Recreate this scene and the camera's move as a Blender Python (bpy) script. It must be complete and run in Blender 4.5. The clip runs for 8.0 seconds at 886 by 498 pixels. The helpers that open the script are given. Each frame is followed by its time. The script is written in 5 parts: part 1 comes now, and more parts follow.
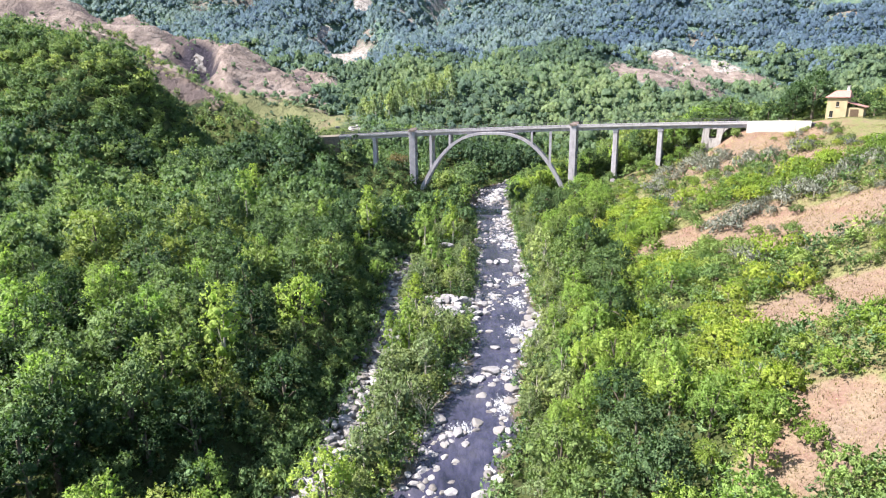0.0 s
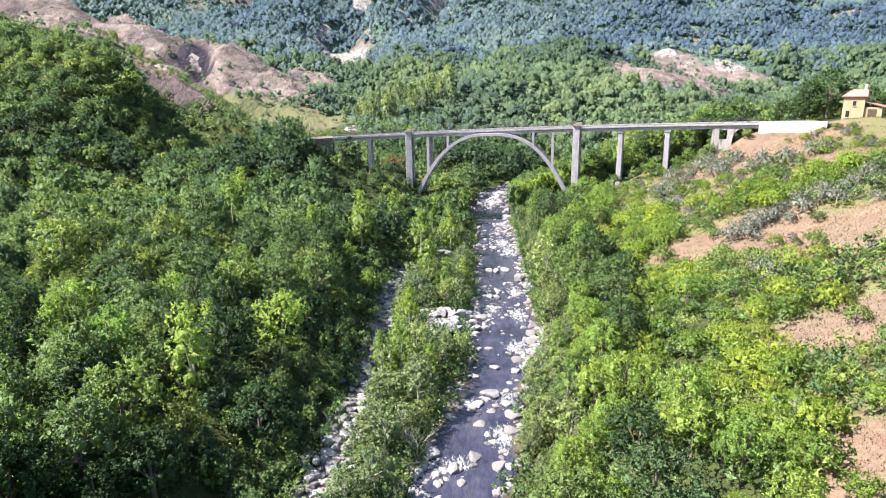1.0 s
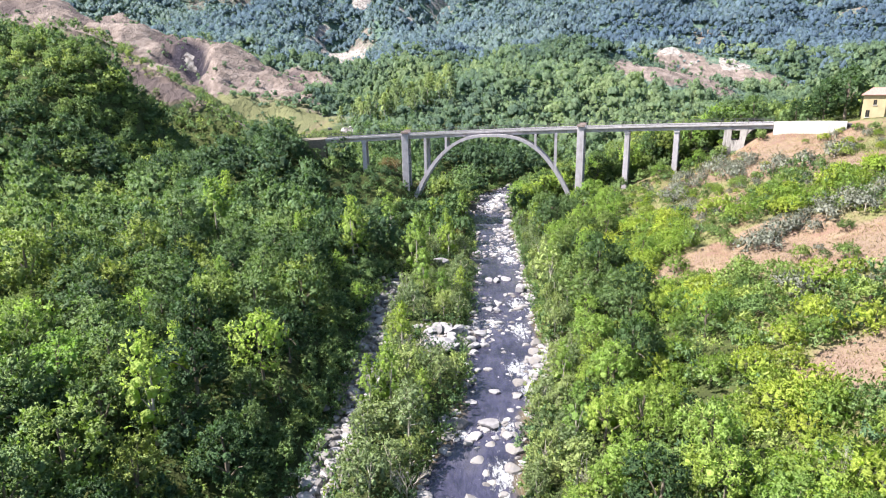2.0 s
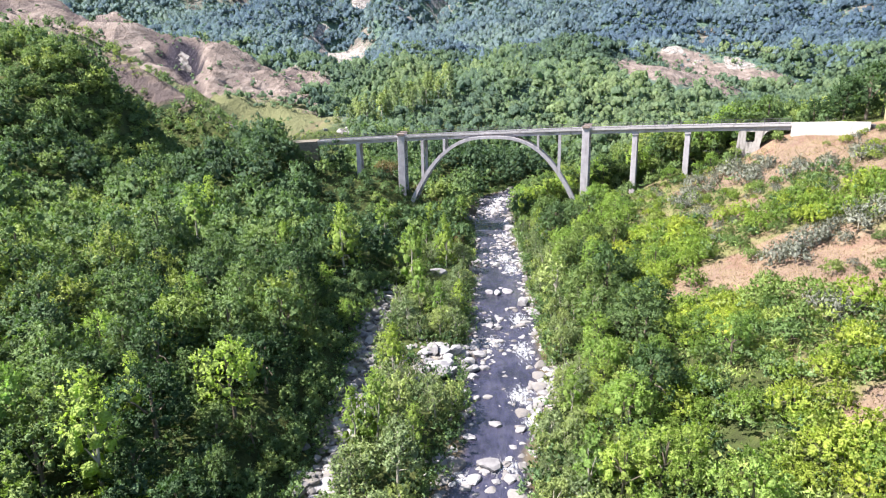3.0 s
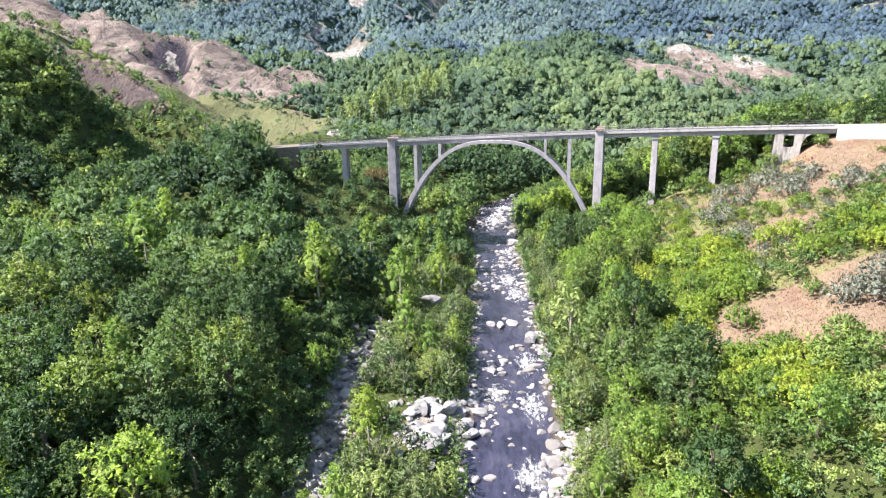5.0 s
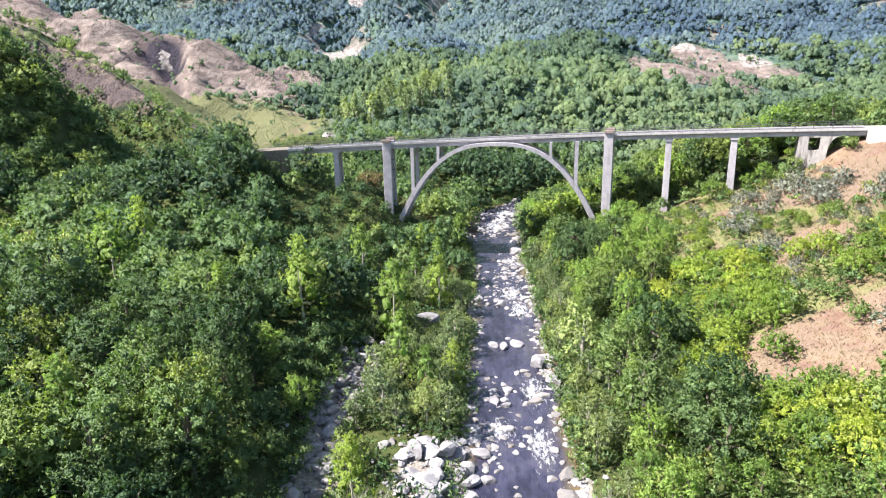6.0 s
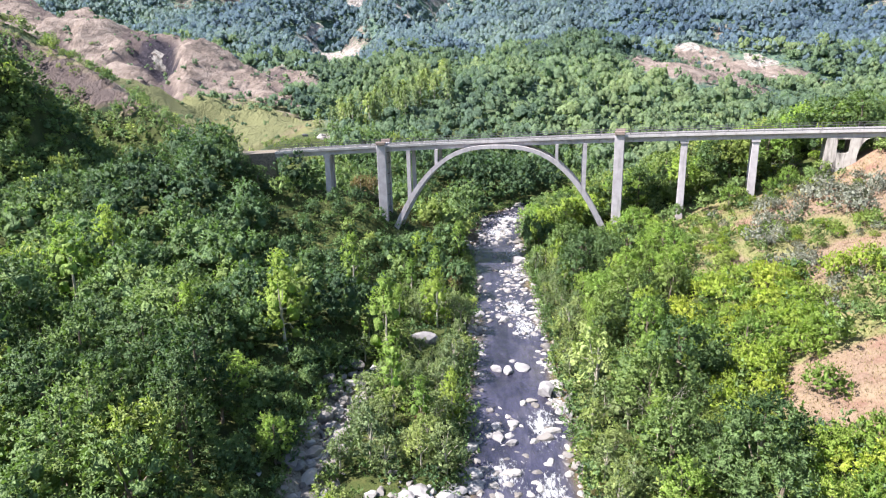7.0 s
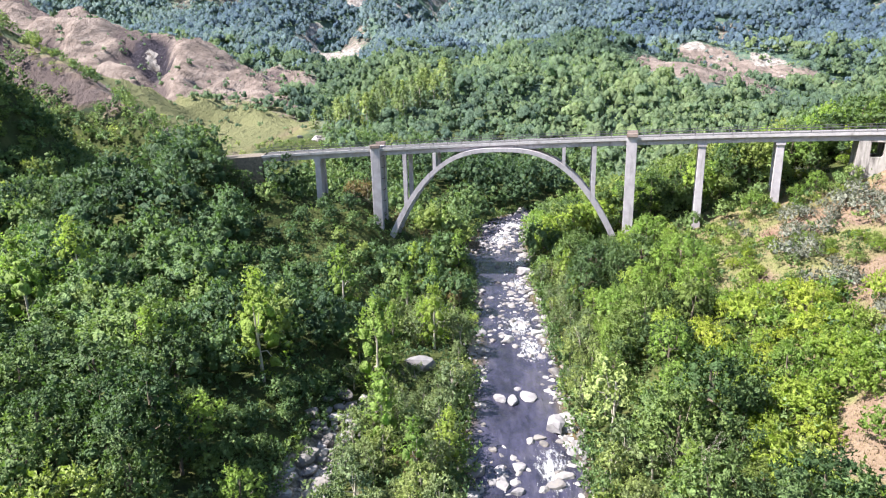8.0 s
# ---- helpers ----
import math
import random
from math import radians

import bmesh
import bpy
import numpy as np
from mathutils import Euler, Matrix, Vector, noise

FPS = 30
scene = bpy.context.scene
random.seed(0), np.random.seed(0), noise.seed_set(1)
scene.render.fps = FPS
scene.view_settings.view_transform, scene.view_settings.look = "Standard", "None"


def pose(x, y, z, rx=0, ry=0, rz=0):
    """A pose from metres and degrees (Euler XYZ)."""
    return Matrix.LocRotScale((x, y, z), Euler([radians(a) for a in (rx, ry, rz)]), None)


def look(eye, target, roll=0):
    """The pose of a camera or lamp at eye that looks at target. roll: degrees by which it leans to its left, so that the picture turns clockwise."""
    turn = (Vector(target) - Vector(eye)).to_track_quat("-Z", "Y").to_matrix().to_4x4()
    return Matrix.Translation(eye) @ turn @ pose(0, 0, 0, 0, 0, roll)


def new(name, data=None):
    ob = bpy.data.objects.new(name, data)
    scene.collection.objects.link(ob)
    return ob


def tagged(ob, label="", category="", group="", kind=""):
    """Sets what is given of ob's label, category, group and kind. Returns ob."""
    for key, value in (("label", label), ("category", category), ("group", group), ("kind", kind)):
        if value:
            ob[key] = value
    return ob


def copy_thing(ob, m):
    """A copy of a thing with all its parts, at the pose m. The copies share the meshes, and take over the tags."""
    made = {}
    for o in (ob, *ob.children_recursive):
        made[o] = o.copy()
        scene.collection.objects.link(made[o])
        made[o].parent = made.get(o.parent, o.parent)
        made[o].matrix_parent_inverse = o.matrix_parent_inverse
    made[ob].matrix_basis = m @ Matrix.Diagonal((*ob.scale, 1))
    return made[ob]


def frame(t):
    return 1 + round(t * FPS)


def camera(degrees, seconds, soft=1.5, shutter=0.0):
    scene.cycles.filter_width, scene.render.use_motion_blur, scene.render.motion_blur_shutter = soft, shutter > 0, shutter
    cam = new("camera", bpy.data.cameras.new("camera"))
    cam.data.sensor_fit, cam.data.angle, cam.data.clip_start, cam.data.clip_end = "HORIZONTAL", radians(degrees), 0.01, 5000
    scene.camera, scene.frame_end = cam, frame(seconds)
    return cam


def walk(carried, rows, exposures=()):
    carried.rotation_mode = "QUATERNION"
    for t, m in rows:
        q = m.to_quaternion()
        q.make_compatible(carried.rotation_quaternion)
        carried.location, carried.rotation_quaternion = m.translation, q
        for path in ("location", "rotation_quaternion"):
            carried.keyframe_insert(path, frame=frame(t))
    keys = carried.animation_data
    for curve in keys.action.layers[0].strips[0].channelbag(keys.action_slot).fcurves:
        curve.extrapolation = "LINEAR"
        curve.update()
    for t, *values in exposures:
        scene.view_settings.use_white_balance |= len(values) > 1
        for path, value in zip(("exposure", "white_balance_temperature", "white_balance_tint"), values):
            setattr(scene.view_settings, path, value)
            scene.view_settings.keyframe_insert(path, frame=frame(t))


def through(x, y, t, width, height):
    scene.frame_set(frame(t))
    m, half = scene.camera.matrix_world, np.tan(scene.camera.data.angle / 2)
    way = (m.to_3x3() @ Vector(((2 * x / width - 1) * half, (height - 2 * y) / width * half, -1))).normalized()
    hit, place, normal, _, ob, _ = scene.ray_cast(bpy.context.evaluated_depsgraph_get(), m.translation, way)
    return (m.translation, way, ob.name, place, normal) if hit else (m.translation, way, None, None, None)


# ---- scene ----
cam = camera(72.7, 8.0, soft=1.15)
METRES, EYE, TILT, LEAN, TURN = 64.0, 38.0, 5.9, -0.5, 2.2
ROWS = [
    (0.0, 0.0, 0.0, 0.0, -0.46, -21.0, 1.21),
    (0.5, 0.0062, 0.053, -0.0068, -0.44, -21.0, 1.26),
    (1.0, 0.0125, 0.1077, -0.0146, -0.42, -20.99, 1.29),
    (1.5, 0.0193, 0.1642, -0.0233, -0.38, -20.99, 1.34),
    (3.0, 0.0372, 0.3445, -0.0465, -0.28, -20.99, 1.49),
    (3.5, 0.0425, 0.407, -0.0554, -0.27, -20.97, 1.53),
    (4.0, 0.047, 0.4708, -0.0638, -0.28, -20.95, 1.56),
    (4.5, 0.0511, 0.5356, -0.0726, -0.27, -20.94, 1.59),
    (6.0, 0.0612, 0.7324, -0.0996, -0.22, -20.89, 1.67),
    (6.5, 0.0637, 0.7975, -0.1099, -0.21, -20.84, 1.7),
    (7.0, 0.0666, 0.8613, -0.1205, -0.21, -20.8, 1.73),
    (7.5, 0.0694, 0.9244, -0.1306, -0.17, -20.77, 1.76),
    (8.0, 0.0736, 0.9872, -0.1382, -0.11, -20.73, 1.79),
]
walk(cam, [(t, pose(0, 0, EYE, TILT, LEAN, TURN) @ pose(METRES * x, METRES * y, METRES * z, 90 + pitch, roll, yaw)) for t, x, y, z, yaw, pitch, roll in ROWS])

# ---- sun, sky, exposure ----
TO_SUN = Vector((-0.60, -0.09, 0.79)).normalized()
world = bpy.data.worlds.new("sky")
scene.world = world
world.use_nodes = True
sky = world.node_tree.nodes.new("ShaderNodeTexSky")
sky.sky_type, sky.sun_disc = "NISHITA", False
sky.sun_elevation = math.asin(TO_SUN.z)
sky.sun_rotation = math.atan2(TO_SUN.x, TO_SUN.y)
sky.air_density, sky.dust_density, sky.ozone_density = 1.2, 1.5, 1.5
world.node_tree.links.new(sky.outputs[0], world.node_tree.nodes["Background"].inputs[0])
world.node_tree.nodes["Background"].inputs[1].default_value = 0.078
sun = new("sun", bpy.data.lights.new("sun", "SUN"))
sun.data.energy, sun.data.angle, sun.data.color = 4.9, radians(0.55), (1.0, 0.93, 0.86)
sun.matrix_world = look(TO_SUN * 400, (0, 0, 0))
scene.view_settings.exposure = 1.79


# ---- materials ----
def material(name, rough=0.8, spec=0.3):
    m = bpy.data.materials.new(name)
    m.use_nodes = True
    nt = m.node_tree
    b = nt.nodes["Principled BSDF"]
    b.inputs["Roughness"].default_value = rough
    b.inputs["Specular IOR Level"].default_value = spec
    return m, nt, b


def link(nt, a, b):
    nt.links.new(a, b)


def tex_noise(nt, scale, detail=3, coords="Object", stretch=None, rough=0.6):
    tc = nt.nodes.new("ShaderNodeTexCoord")
    n = nt.nodes.new("ShaderNodeTexNoise")
    n.inputs["Scale"].default_value, n.inputs["Detail"].default_value, n.inputs["Roughness"].default_value = scale, detail, rough
    out = tc.outputs[coords]
    if stretch:
        mp = nt.nodes.new("ShaderNodeMapping")
        mp.inputs["Scale"].default_value = stretch
        link(nt, out, mp.inputs[0])
        out = mp.outputs[0]
    link(nt, out, n.inputs["Vector"])
    return n.outputs["Fac"]


def ramp(nt, fac, *stops):
    r = nt.nodes.new("ShaderNodeValToRGB")
    els = r.color_ramp.elements
    while len(els) < len(stops):
        els.new(0.5)
    for e, (p, c) in zip(els, stops):
        e.position = p
        e.color = (*c, 1) if not isinstance(c, (int, float)) else (c, c, c, 1)
    link(nt, fac, r.inputs[0])
    return r.outputs[0]


def mix(nt, fac, a, b, blend="MIX"):
    n = nt.nodes.new("ShaderNodeMix")
    n.data_type, n.blend_type = "RGBA", blend
    for socket, v in ((n.inputs[0], fac), (n.inputs[6], a), (n.inputs[7], b)):
        if isinstance(v, (int, float)):
            socket.default_value = v
        elif isinstance(v, tuple):
            socket.default_value = (*v, 1)
        else:
            link(nt, v, socket)
    return n.outputs[2]


def calc(nt, op, a, b=0.0, clamp=False):
    n = nt.nodes.new("ShaderNodeMath")
    n.operation, n.use_clamp = op, clamp
    for socket, v in ((n.inputs[0], a), (n.inputs[1], b)):
        if isinstance(v, (int, float)):
            socket.default_value = v
        else:
            link(nt, v, socket)
    return n.outputs[0]


def relief(nt, bsdf, height, strength=0.5, distance=0.05):
    n = nt.nodes.new("ShaderNodeBump")
    n.inputs["Strength"].default_value, n.inputs["Distance"].default_value = strength, distance
    link(nt, height, n.inputs["Height"])
    link(nt, n.outputs[0], bsdf.inputs["Normal"])


def attribute(nt, name):
    n = nt.nodes.new("ShaderNodeAttribute")
    n.attribute_name = name
    return n.outputs["Fac"]


def leaf_material(name, stops, source="object", through=0.27, rough=0.55, patch=0.7, spec=0.15, vary=(0.87, 1.0, 1.14), fluff=0.0, speck=(0.87, 1.14)):
    """Foliage: one shade a plant, lighter and darker leaves in it, some light shining through."""
    m, nt, b = material(name, rough, spec)
    if source == "object":
        pick = nt.nodes.new("ShaderNodeObjectInfo").outputs["Random"]
    else:
        pick = attribute(nt, source)
    geo = nt.nodes.new("ShaderNodeNewGeometry")
    shade = ramp(nt, pick, *stops)
    leafy = ramp(nt, geo.outputs["Random Per Island"], (0.0, vary[0]), (0.7, vary[1]), (1.0, vary[2]))
    col = mix(nt, 1.0, shade, leafy, "MULTIPLY")
    col = mix(nt, 1.0, col, ramp(nt, tex_noise(nt, patch, 3), (0.3, 0.72), (0.7, 1.3)), "MULTIPLY")
    if fluff:
        # single leaves on the sprays
        tc = nt.nodes.new("ShaderNodeTexCoord")
        cell = nt.nodes.new("ShaderNodeTexVoronoi")
        cell.inputs["Scale"].default_value = fluff
        link(nt, tc.outputs["Object"], cell.inputs["Vector"])
        one = nt.nodes.new("ShaderNodeSeparateColor")
        link(nt, cell.outputs["Color"], one.inputs[0])
        col = mix(nt, 1.0, col, ramp(nt, one.outputs[0], (0.0, speck[0]), (0.6, 1.0), (1.0, speck[1])), "MULTIPLY")
        tilt = calc(nt, "ADD", calc(nt, "MULTIPLY", cell.outputs["Distance"], -1.0), calc(nt, "MULTIPLY", one.outputs[1], 0.8))
        relief(nt, b, tilt, 1.0, 0.9 / fluff)
    old = ramp(nt, geo.outputs["Random Per Island"], (0.0, 0.0), (0.95, 0.0), (1.0, 0.35))
    col = mix(nt, old, col, (0.20, 0.19, 0.045))
    link(nt, col, b.inputs["Base Color"])
    tr = nt.nodes.new("ShaderNodeBsdfTranslucent")
    link(nt, mix(nt, 1.0, col, (1.1, 1.3, 0.6), "MULTIPLY"), tr.inputs[0])
    mx = nt.nodes.new("ShaderNodeMixShader")
    mx.inputs[0].default_value = through
    link(nt, b.outputs[0], mx.inputs[1])
    link(nt, tr.outputs[0], mx.inputs[2])
    link(nt, mx.outputs[0], nt.nodes["Material Output"].inputs[0])
    return m


OAK_LEAF = leaf_material("oak_leaf", [(0.0, (0.065, 0.114, 0.052)), (0.3, (0.098, 0.156, 0.069)), (0.65, (0.134, 0.205, 0.078)), (0.9, (0.184, 0.252, 0.078)), (1.0, (0.232, 0.284, 0.080))], fluff=5.5)
DARK_LEAF = leaf_material("dark_leaf", [(0.0, (0.039, 0.078, 0.035)), (1.0, (0.066, 0.117, 0.047))], fluff=5.5)
HAZEL_LEAF = leaf_material("hazel_leaf", [(0.0, (0.135, 0.221, 0.083)), (0.5, (0.225, 0.320, 0.099)), (1.0, (0.332, 0.411, 0.113))], fluff=5.5)
LIGHT_LEAF = leaf_material("light_leaf", [(0.0, (0.196, 0.308, 0.095)), (0.6, (0.273, 0.381, 0.105)), (1.0, (0.356, 0.443, 0.113))], through=0.42, fluff=5.5)
POPLAR_LEAF = leaf_material("poplar_leaf", [(0.0, (0.203, 0.298, 0.082)), (1.0, (0.309, 0.395, 0.087))], through=0.42, fluff=5.5)
WILLOW_LEAF = leaf_material("willow_leaf", [(0.0, (0.173, 0.234, 0.124)), (0.5, (0.239, 0.304, 0.143)), (1.0, (0.307, 0.371, 0.135))], fluff=5.5)
BROOM_LEAF = leaf_material("broom_leaf", [(0.0, (0.167, 0.263, 0.068)), (0.5, (0.265, 0.359, 0.075)), (1.0, (0.377, 0.429, 0.083))], through=0.42, fluff=6.5)
GREY_LEAF = leaf_material("grey_leaf", [(0.0, (0.180, 0.198, 0.168)), (1.0, (0.273, 0.287, 0.244))], through=0.15, fluff=6.5)
WOODS = [(0.0, (0.062, 0.111, 0.062)), (0.3, (0.100, 0.170, 0.081)), (0.6, (0.155, 0.237, 0.099)), (0.85, (0.207, 0.287, 0.101)), (1.0, (0.286, 0.353, 0.103))]
WOODS_LEAF = leaf_material("woods_leaf", WOODS, "tint", fluff=4.5)
# valley-side leaves lifted and blued: some distance haze is in the colour
HAZED_FAR_LEAF = leaf_material("hazed_far_leaf", [(0.0, (0.096, 0.149, 0.123)), (0.5, (0.148, 0.216, 0.136)), (1.0, (0.223, 0.290, 0.154))], "tint", 0.4, patch=0.35, spec=0.05, rough=0.9, vary=(0.94, 1.0, 1.07), fluff=1.8, speck=(0.85, 1.14))
# mountain leaves: blue distance haze painted into the leaf colour
HAZE_BLUE_LEAF = leaf_material("hazed_mountain_leaf", [(0.0, (0.100, 0.152, 0.226)), (0.5, (0.148, 0.212, 0.262)), (1.0, (0.205, 0.273, 0.270))], "tint", 0.4, patch=0.12, spec=0.05, rough=0.9, vary=(0.96, 1.0, 1.05), fluff=1.0, speck=(0.9, 1.1))


DRY_LEAF = leaf_material("withered_leaf", [(0.0, (0.16, 0.11, 0.065)), (1.0, (0.23, 0.19, 0.10))], fluff=5.5)
GRASS = leaf_material("straw_grass", [(0.0, (0.11, 0.15, 0.05)), (0.35, (0.19, 0.19, 0.09)), (0.6, (0.27, 0.215, 0.14)), (1.0, (0.36, 0.275, 0.195))], "tint", 0.5, patch=0.3)


def bark_material(name, a, b_):
    m, nt, b = material(name, 0.9, 0.1)
    n = tex_noise(nt, 6, 4, stretch=(1, 1, 0.2))
    link(nt, ramp(nt, n, (0.3, a), (0.7, b_)), b.inputs["Base Color"])
    relief(nt, b, n, 0.6, 0.03)
    return m


BARK = bark_material("bark", (0.09, 0.075, 0.06), (0.2, 0.17, 0.14))
PALE_BARK = bark_material("pale_bark", (0.3, 0.27, 0.23), (0.48, 0.45, 0.4))


def ground_material():
    m, nt, b = material("ground", 0.95, 0.1)
    big, mid, fine = tex_noise(nt, 0.06, 4), tex_noise(nt, 0.45, 5), tex_noise(nt, 3.5, 5)
    dry, rock, far_mask = attribute(nt, "dry"), attribute(nt, "rock"), attribute(nt, "far")
    floor = ramp(nt, mid, (0.3, (0.03, 0.035, 0.016)), (0.55, (0.05, 0.065, 0.022)), (0.75, (0.09, 0.085, 0.035)))
    straw = ramp(nt, fine, (0.25, (0.105, 0.068, 0.055)), (0.5, (0.165, 0.115, 0.096)), (0.75, (0.235, 0.178, 0.15)))
    russet = ramp(nt, mid, (0.35, (0.15, 0.076, 0.06)), (0.65, (0.25, 0.185, 0.135)))
    straw = mix(nt, ramp(nt, big, (0.42, 0.0), (0.62, 0.75)), straw, russet)
    weeds = calc(nt, "MULTIPLY", ramp(nt, mid, (0.32, 0.25), (0.54, 1.0)), ramp(nt, dry, (0.80, 1.0), (0.99, 0.15)))
    straw = mix(nt, weeds, straw, ramp(nt, fine, (0.3, (0.085, 0.10, 0.04)), (0.7, (0.19, 0.18, 0.085))))
    stone = ramp(nt, fine, (0.3, (0.13, 0.115, 0.10)), (0.6, (0.27, 0.245, 0.22)), (0.8, (0.42, 0.40, 0.37)))
    stone = mix(nt, far_mask, stone, ramp(nt, tex_noise(nt, 0.22, 7, stretch=(1.6, 1.6, 0.5), rough=0.75), (0.38, (0.12, 0.10, 0.09)), (0.48, (0.24, 0.22, 0.21)), (0.62, (0.38, 0.36, 0.35))))
    # distant wood floor, paler and bluer: haze painted into its colour
    hazed_wood_floor = ramp(nt, tex_noise(nt, 0.16, 5), (0.35, (0.055, 0.095, 0.080)), (0.6, (0.10, 0.15, 0.11)), (0.8, (0.16, 0.20, 0.14)))
    clay = ramp(nt, tex_noise(nt, 0.14, 6, stretch=(1.0, 0.5, 1.6), rough=0.7), (0.34, (0.10, 0.081, 0.074)), (0.5, (0.185, 0.150, 0.137)), (0.66, (0.28, 0.236, 0.215)))
    # hollows of the ridge painted darker for shade; the landslip's brown soil too
    clay = mix(nt, attribute(nt, "gully"), clay, ramp(nt, fine, (0.3, (0.055, 0.043, 0.047)), (0.7, (0.115, 0.092, 0.096))))
    turf = ramp(nt, fine, (0.3, (0.085, 0.105, 0.048)), (0.7, (0.19, 0.182, 0.10)))
    meadow = calc(nt, "ADD", attribute(nt, "meadow"), calc(nt, "MULTIPLY", calc(nt, "SUBTRACT", tex_noise(nt, 0.07, 6, rough=0.7), 0.5), 1.6))
    clay = mix(nt, ramp(nt, meadow, (0.30, 0.0), (0.5, 1.0)), clay, turf)
    straw = mix(nt, far_mask, straw, clay)
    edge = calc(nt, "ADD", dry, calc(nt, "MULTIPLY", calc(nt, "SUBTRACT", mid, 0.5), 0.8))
    col = mix(nt, far_mask, floor, hazed_wood_floor)
    col = mix(nt, ramp(nt, edge, (0.42, 0.0), (0.58, 1.0)), col, straw)
    # grey gully rock, its colour darkened to violet-black for the shade there
    col = mix(nt, attribute(nt, "shaded_rock"), col, ramp(nt, tex_noise(nt, 0.5, 5, stretch=(1.5, 1.5, 0.4)), (0.35, (0.018, 0.016, 0.024)), (0.62, (0.042, 0.037, 0.052)), (0.78, (0.15, 0.14, 0.16))))
    edge2 = calc(nt, "ADD", rock, calc(nt, "MULTIPLY", calc(nt, "SUBTRACT", tex_noise(nt, 0.12, 6, rough=0.75), 0.5), 1.8))
    col = mix(nt, ramp(nt, edge2, (0.42, 0.0), (0.58, 1.0)), col, stone)
    link(nt, col, b.inputs["Base Color"])
    rill = calc(nt, "MULTIPLY", tex_noise(nt, 0.11, 7, stretch=(1.3, 0.55, 1.0), rough=0.72), calc(nt, "MULTIPLY", far_mask, 26.0))
    relief(nt, b, calc(nt, "ADD", rill, calc(nt, "ADD", fine, calc(nt, "MULTIPLY", mid, 2.0))), 0.8, 0.25)
    return m


def water_material():
    m, nt, b = material("water", 0.12, 0.5)
    n1 = tex_noise(nt, 0.9, 4, stretch=(1.6, 0.6, 1))
    n2 = tex_noise(nt, 4.0, 3, stretch=(1.3, 0.7, 1))
    deep = ramp(nt, n1, (0.3, (0.022, 0.022, 0.043)), (0.7, (0.050, 0.048, 0.082)))
    pool = tex_noise(nt, 0.16, 4, stretch=(1.4, 0.7, 1))
    deep = mix(nt, 1.0, deep, ramp(nt, pool, (0.35, 0.45), (0.65, 1.35)), "MULTIPLY")
    deep = mix(nt, ramp(nt, pool, (0.52, 0.0), (0.72, 0.45)), deep, (0.06, 0.055, 0.038))
    shoal = attribute(nt, "shoal")
    deep = mix(nt, shoal, deep, (0.13, 0.10, 0.05))
    streak = tex_noise(nt, 1.9, 7, stretch=(1.7, 0.6, 1), rough=0.72)
    foam = calc(nt, "ADD", attribute(nt, "foam"), calc(nt, "MULTIPLY", calc(nt, "SUBTRACT", streak, 0.5), 2.6))
    foam = ramp(nt, foam, (0.44, 0.0), (0.62, 0.28), (0.92, 1.0))
    link(nt, mix(nt, foam, deep, (0.60, 0.62, 0.67)), b.inputs["Base Color"])
    link(nt, ramp(nt, foam, (0.0, 0.12), (1.0, 0.7)), b.inputs["Roughness"])
    relief(nt, b, calc(nt, "ADD", calc(nt, "MULTIPLY", n1, 1.4), calc(nt, "ADD", calc(nt, "MULTIPLY", n2, 0.5), calc(nt, "MULTIPLY", foam, 0.8))), 0.7, 0.22)
    return m


def stone_material(name, lo, hi, scale=2.5):
    m, nt, b = material(name, 0.85, 0.25)
    n, f = tex_noise(nt, scale, 5), tex_noise(nt, scale * 6, 4)
    rnd = nt.nodes.new("ShaderNodeObjectInfo").outputs["Random"]
    col = ramp(nt, n, (0.3, lo), (0.65, hi))
    col = mix(nt, 1.0, col, ramp(nt, rnd, (0.0, 0.72), (1.0, 1.1)), "MULTIPLY")
    col = mix(nt, ramp(nt, f, (0.6, 0.0), (0.75, 0.5)), col, (0.20, 0.18, 0.15))
    link(nt, col, b.inputs["Base Color"])
    relief(nt, b, calc(nt, "ADD", n, calc(nt, "MULTIPLY", f, 0.4)), 0.7, 0.12)
    return m


def island_stone_material():
    m, nt, b = material("river_gravel", 0.85, 0.2)
    geo = nt.nodes.new("ShaderNodeNewGeometry")
    col = ramp(nt, geo.outputs["Random Per Island"], (0.0, (0.10, 0.095, 0.10)), (0.5, (0.19, 0.183, 0.19)), (1.0, (0.35, 0.34, 0.35)))
    n = tex_noise(nt, 3, 4)
    link(nt, mix(nt, ramp(nt, n, (0.45, 0.0), (0.7, 0.5)), col, (0.25, 0.22, 0.18)), b.inputs["Base Color"])
    relief(nt, b, n, 0.5, 0.1)
    return m


def concrete_material(name, lo, hi, stain=(0.16, 0.15, 0.14), runs=(0.55, 0.78)):
    m, nt, b = material(name, 0.85, 0.25)
    n, f = tex_noise(nt, 0.8, 5), tex_noise(nt, 7, 4)
    col = ramp(nt, n, (0.3, lo), (0.7, hi))
    run = tex_noise(nt, 1.6, 5, stretch=(1, 1, 0.12))
    col = mix(nt, ramp(nt, run, (runs[0], 0.0), (runs[1], 0.75)), col, stain)
    col = mix(nt, ramp(nt, f, (0.55, 0.0), (0.8, 0.35)), col, lo)
    link(nt, col, b.inputs["Base Color"])
    relief(nt, b, calc(nt, "ADD", f, run), 0.4, 0.03)
    return m


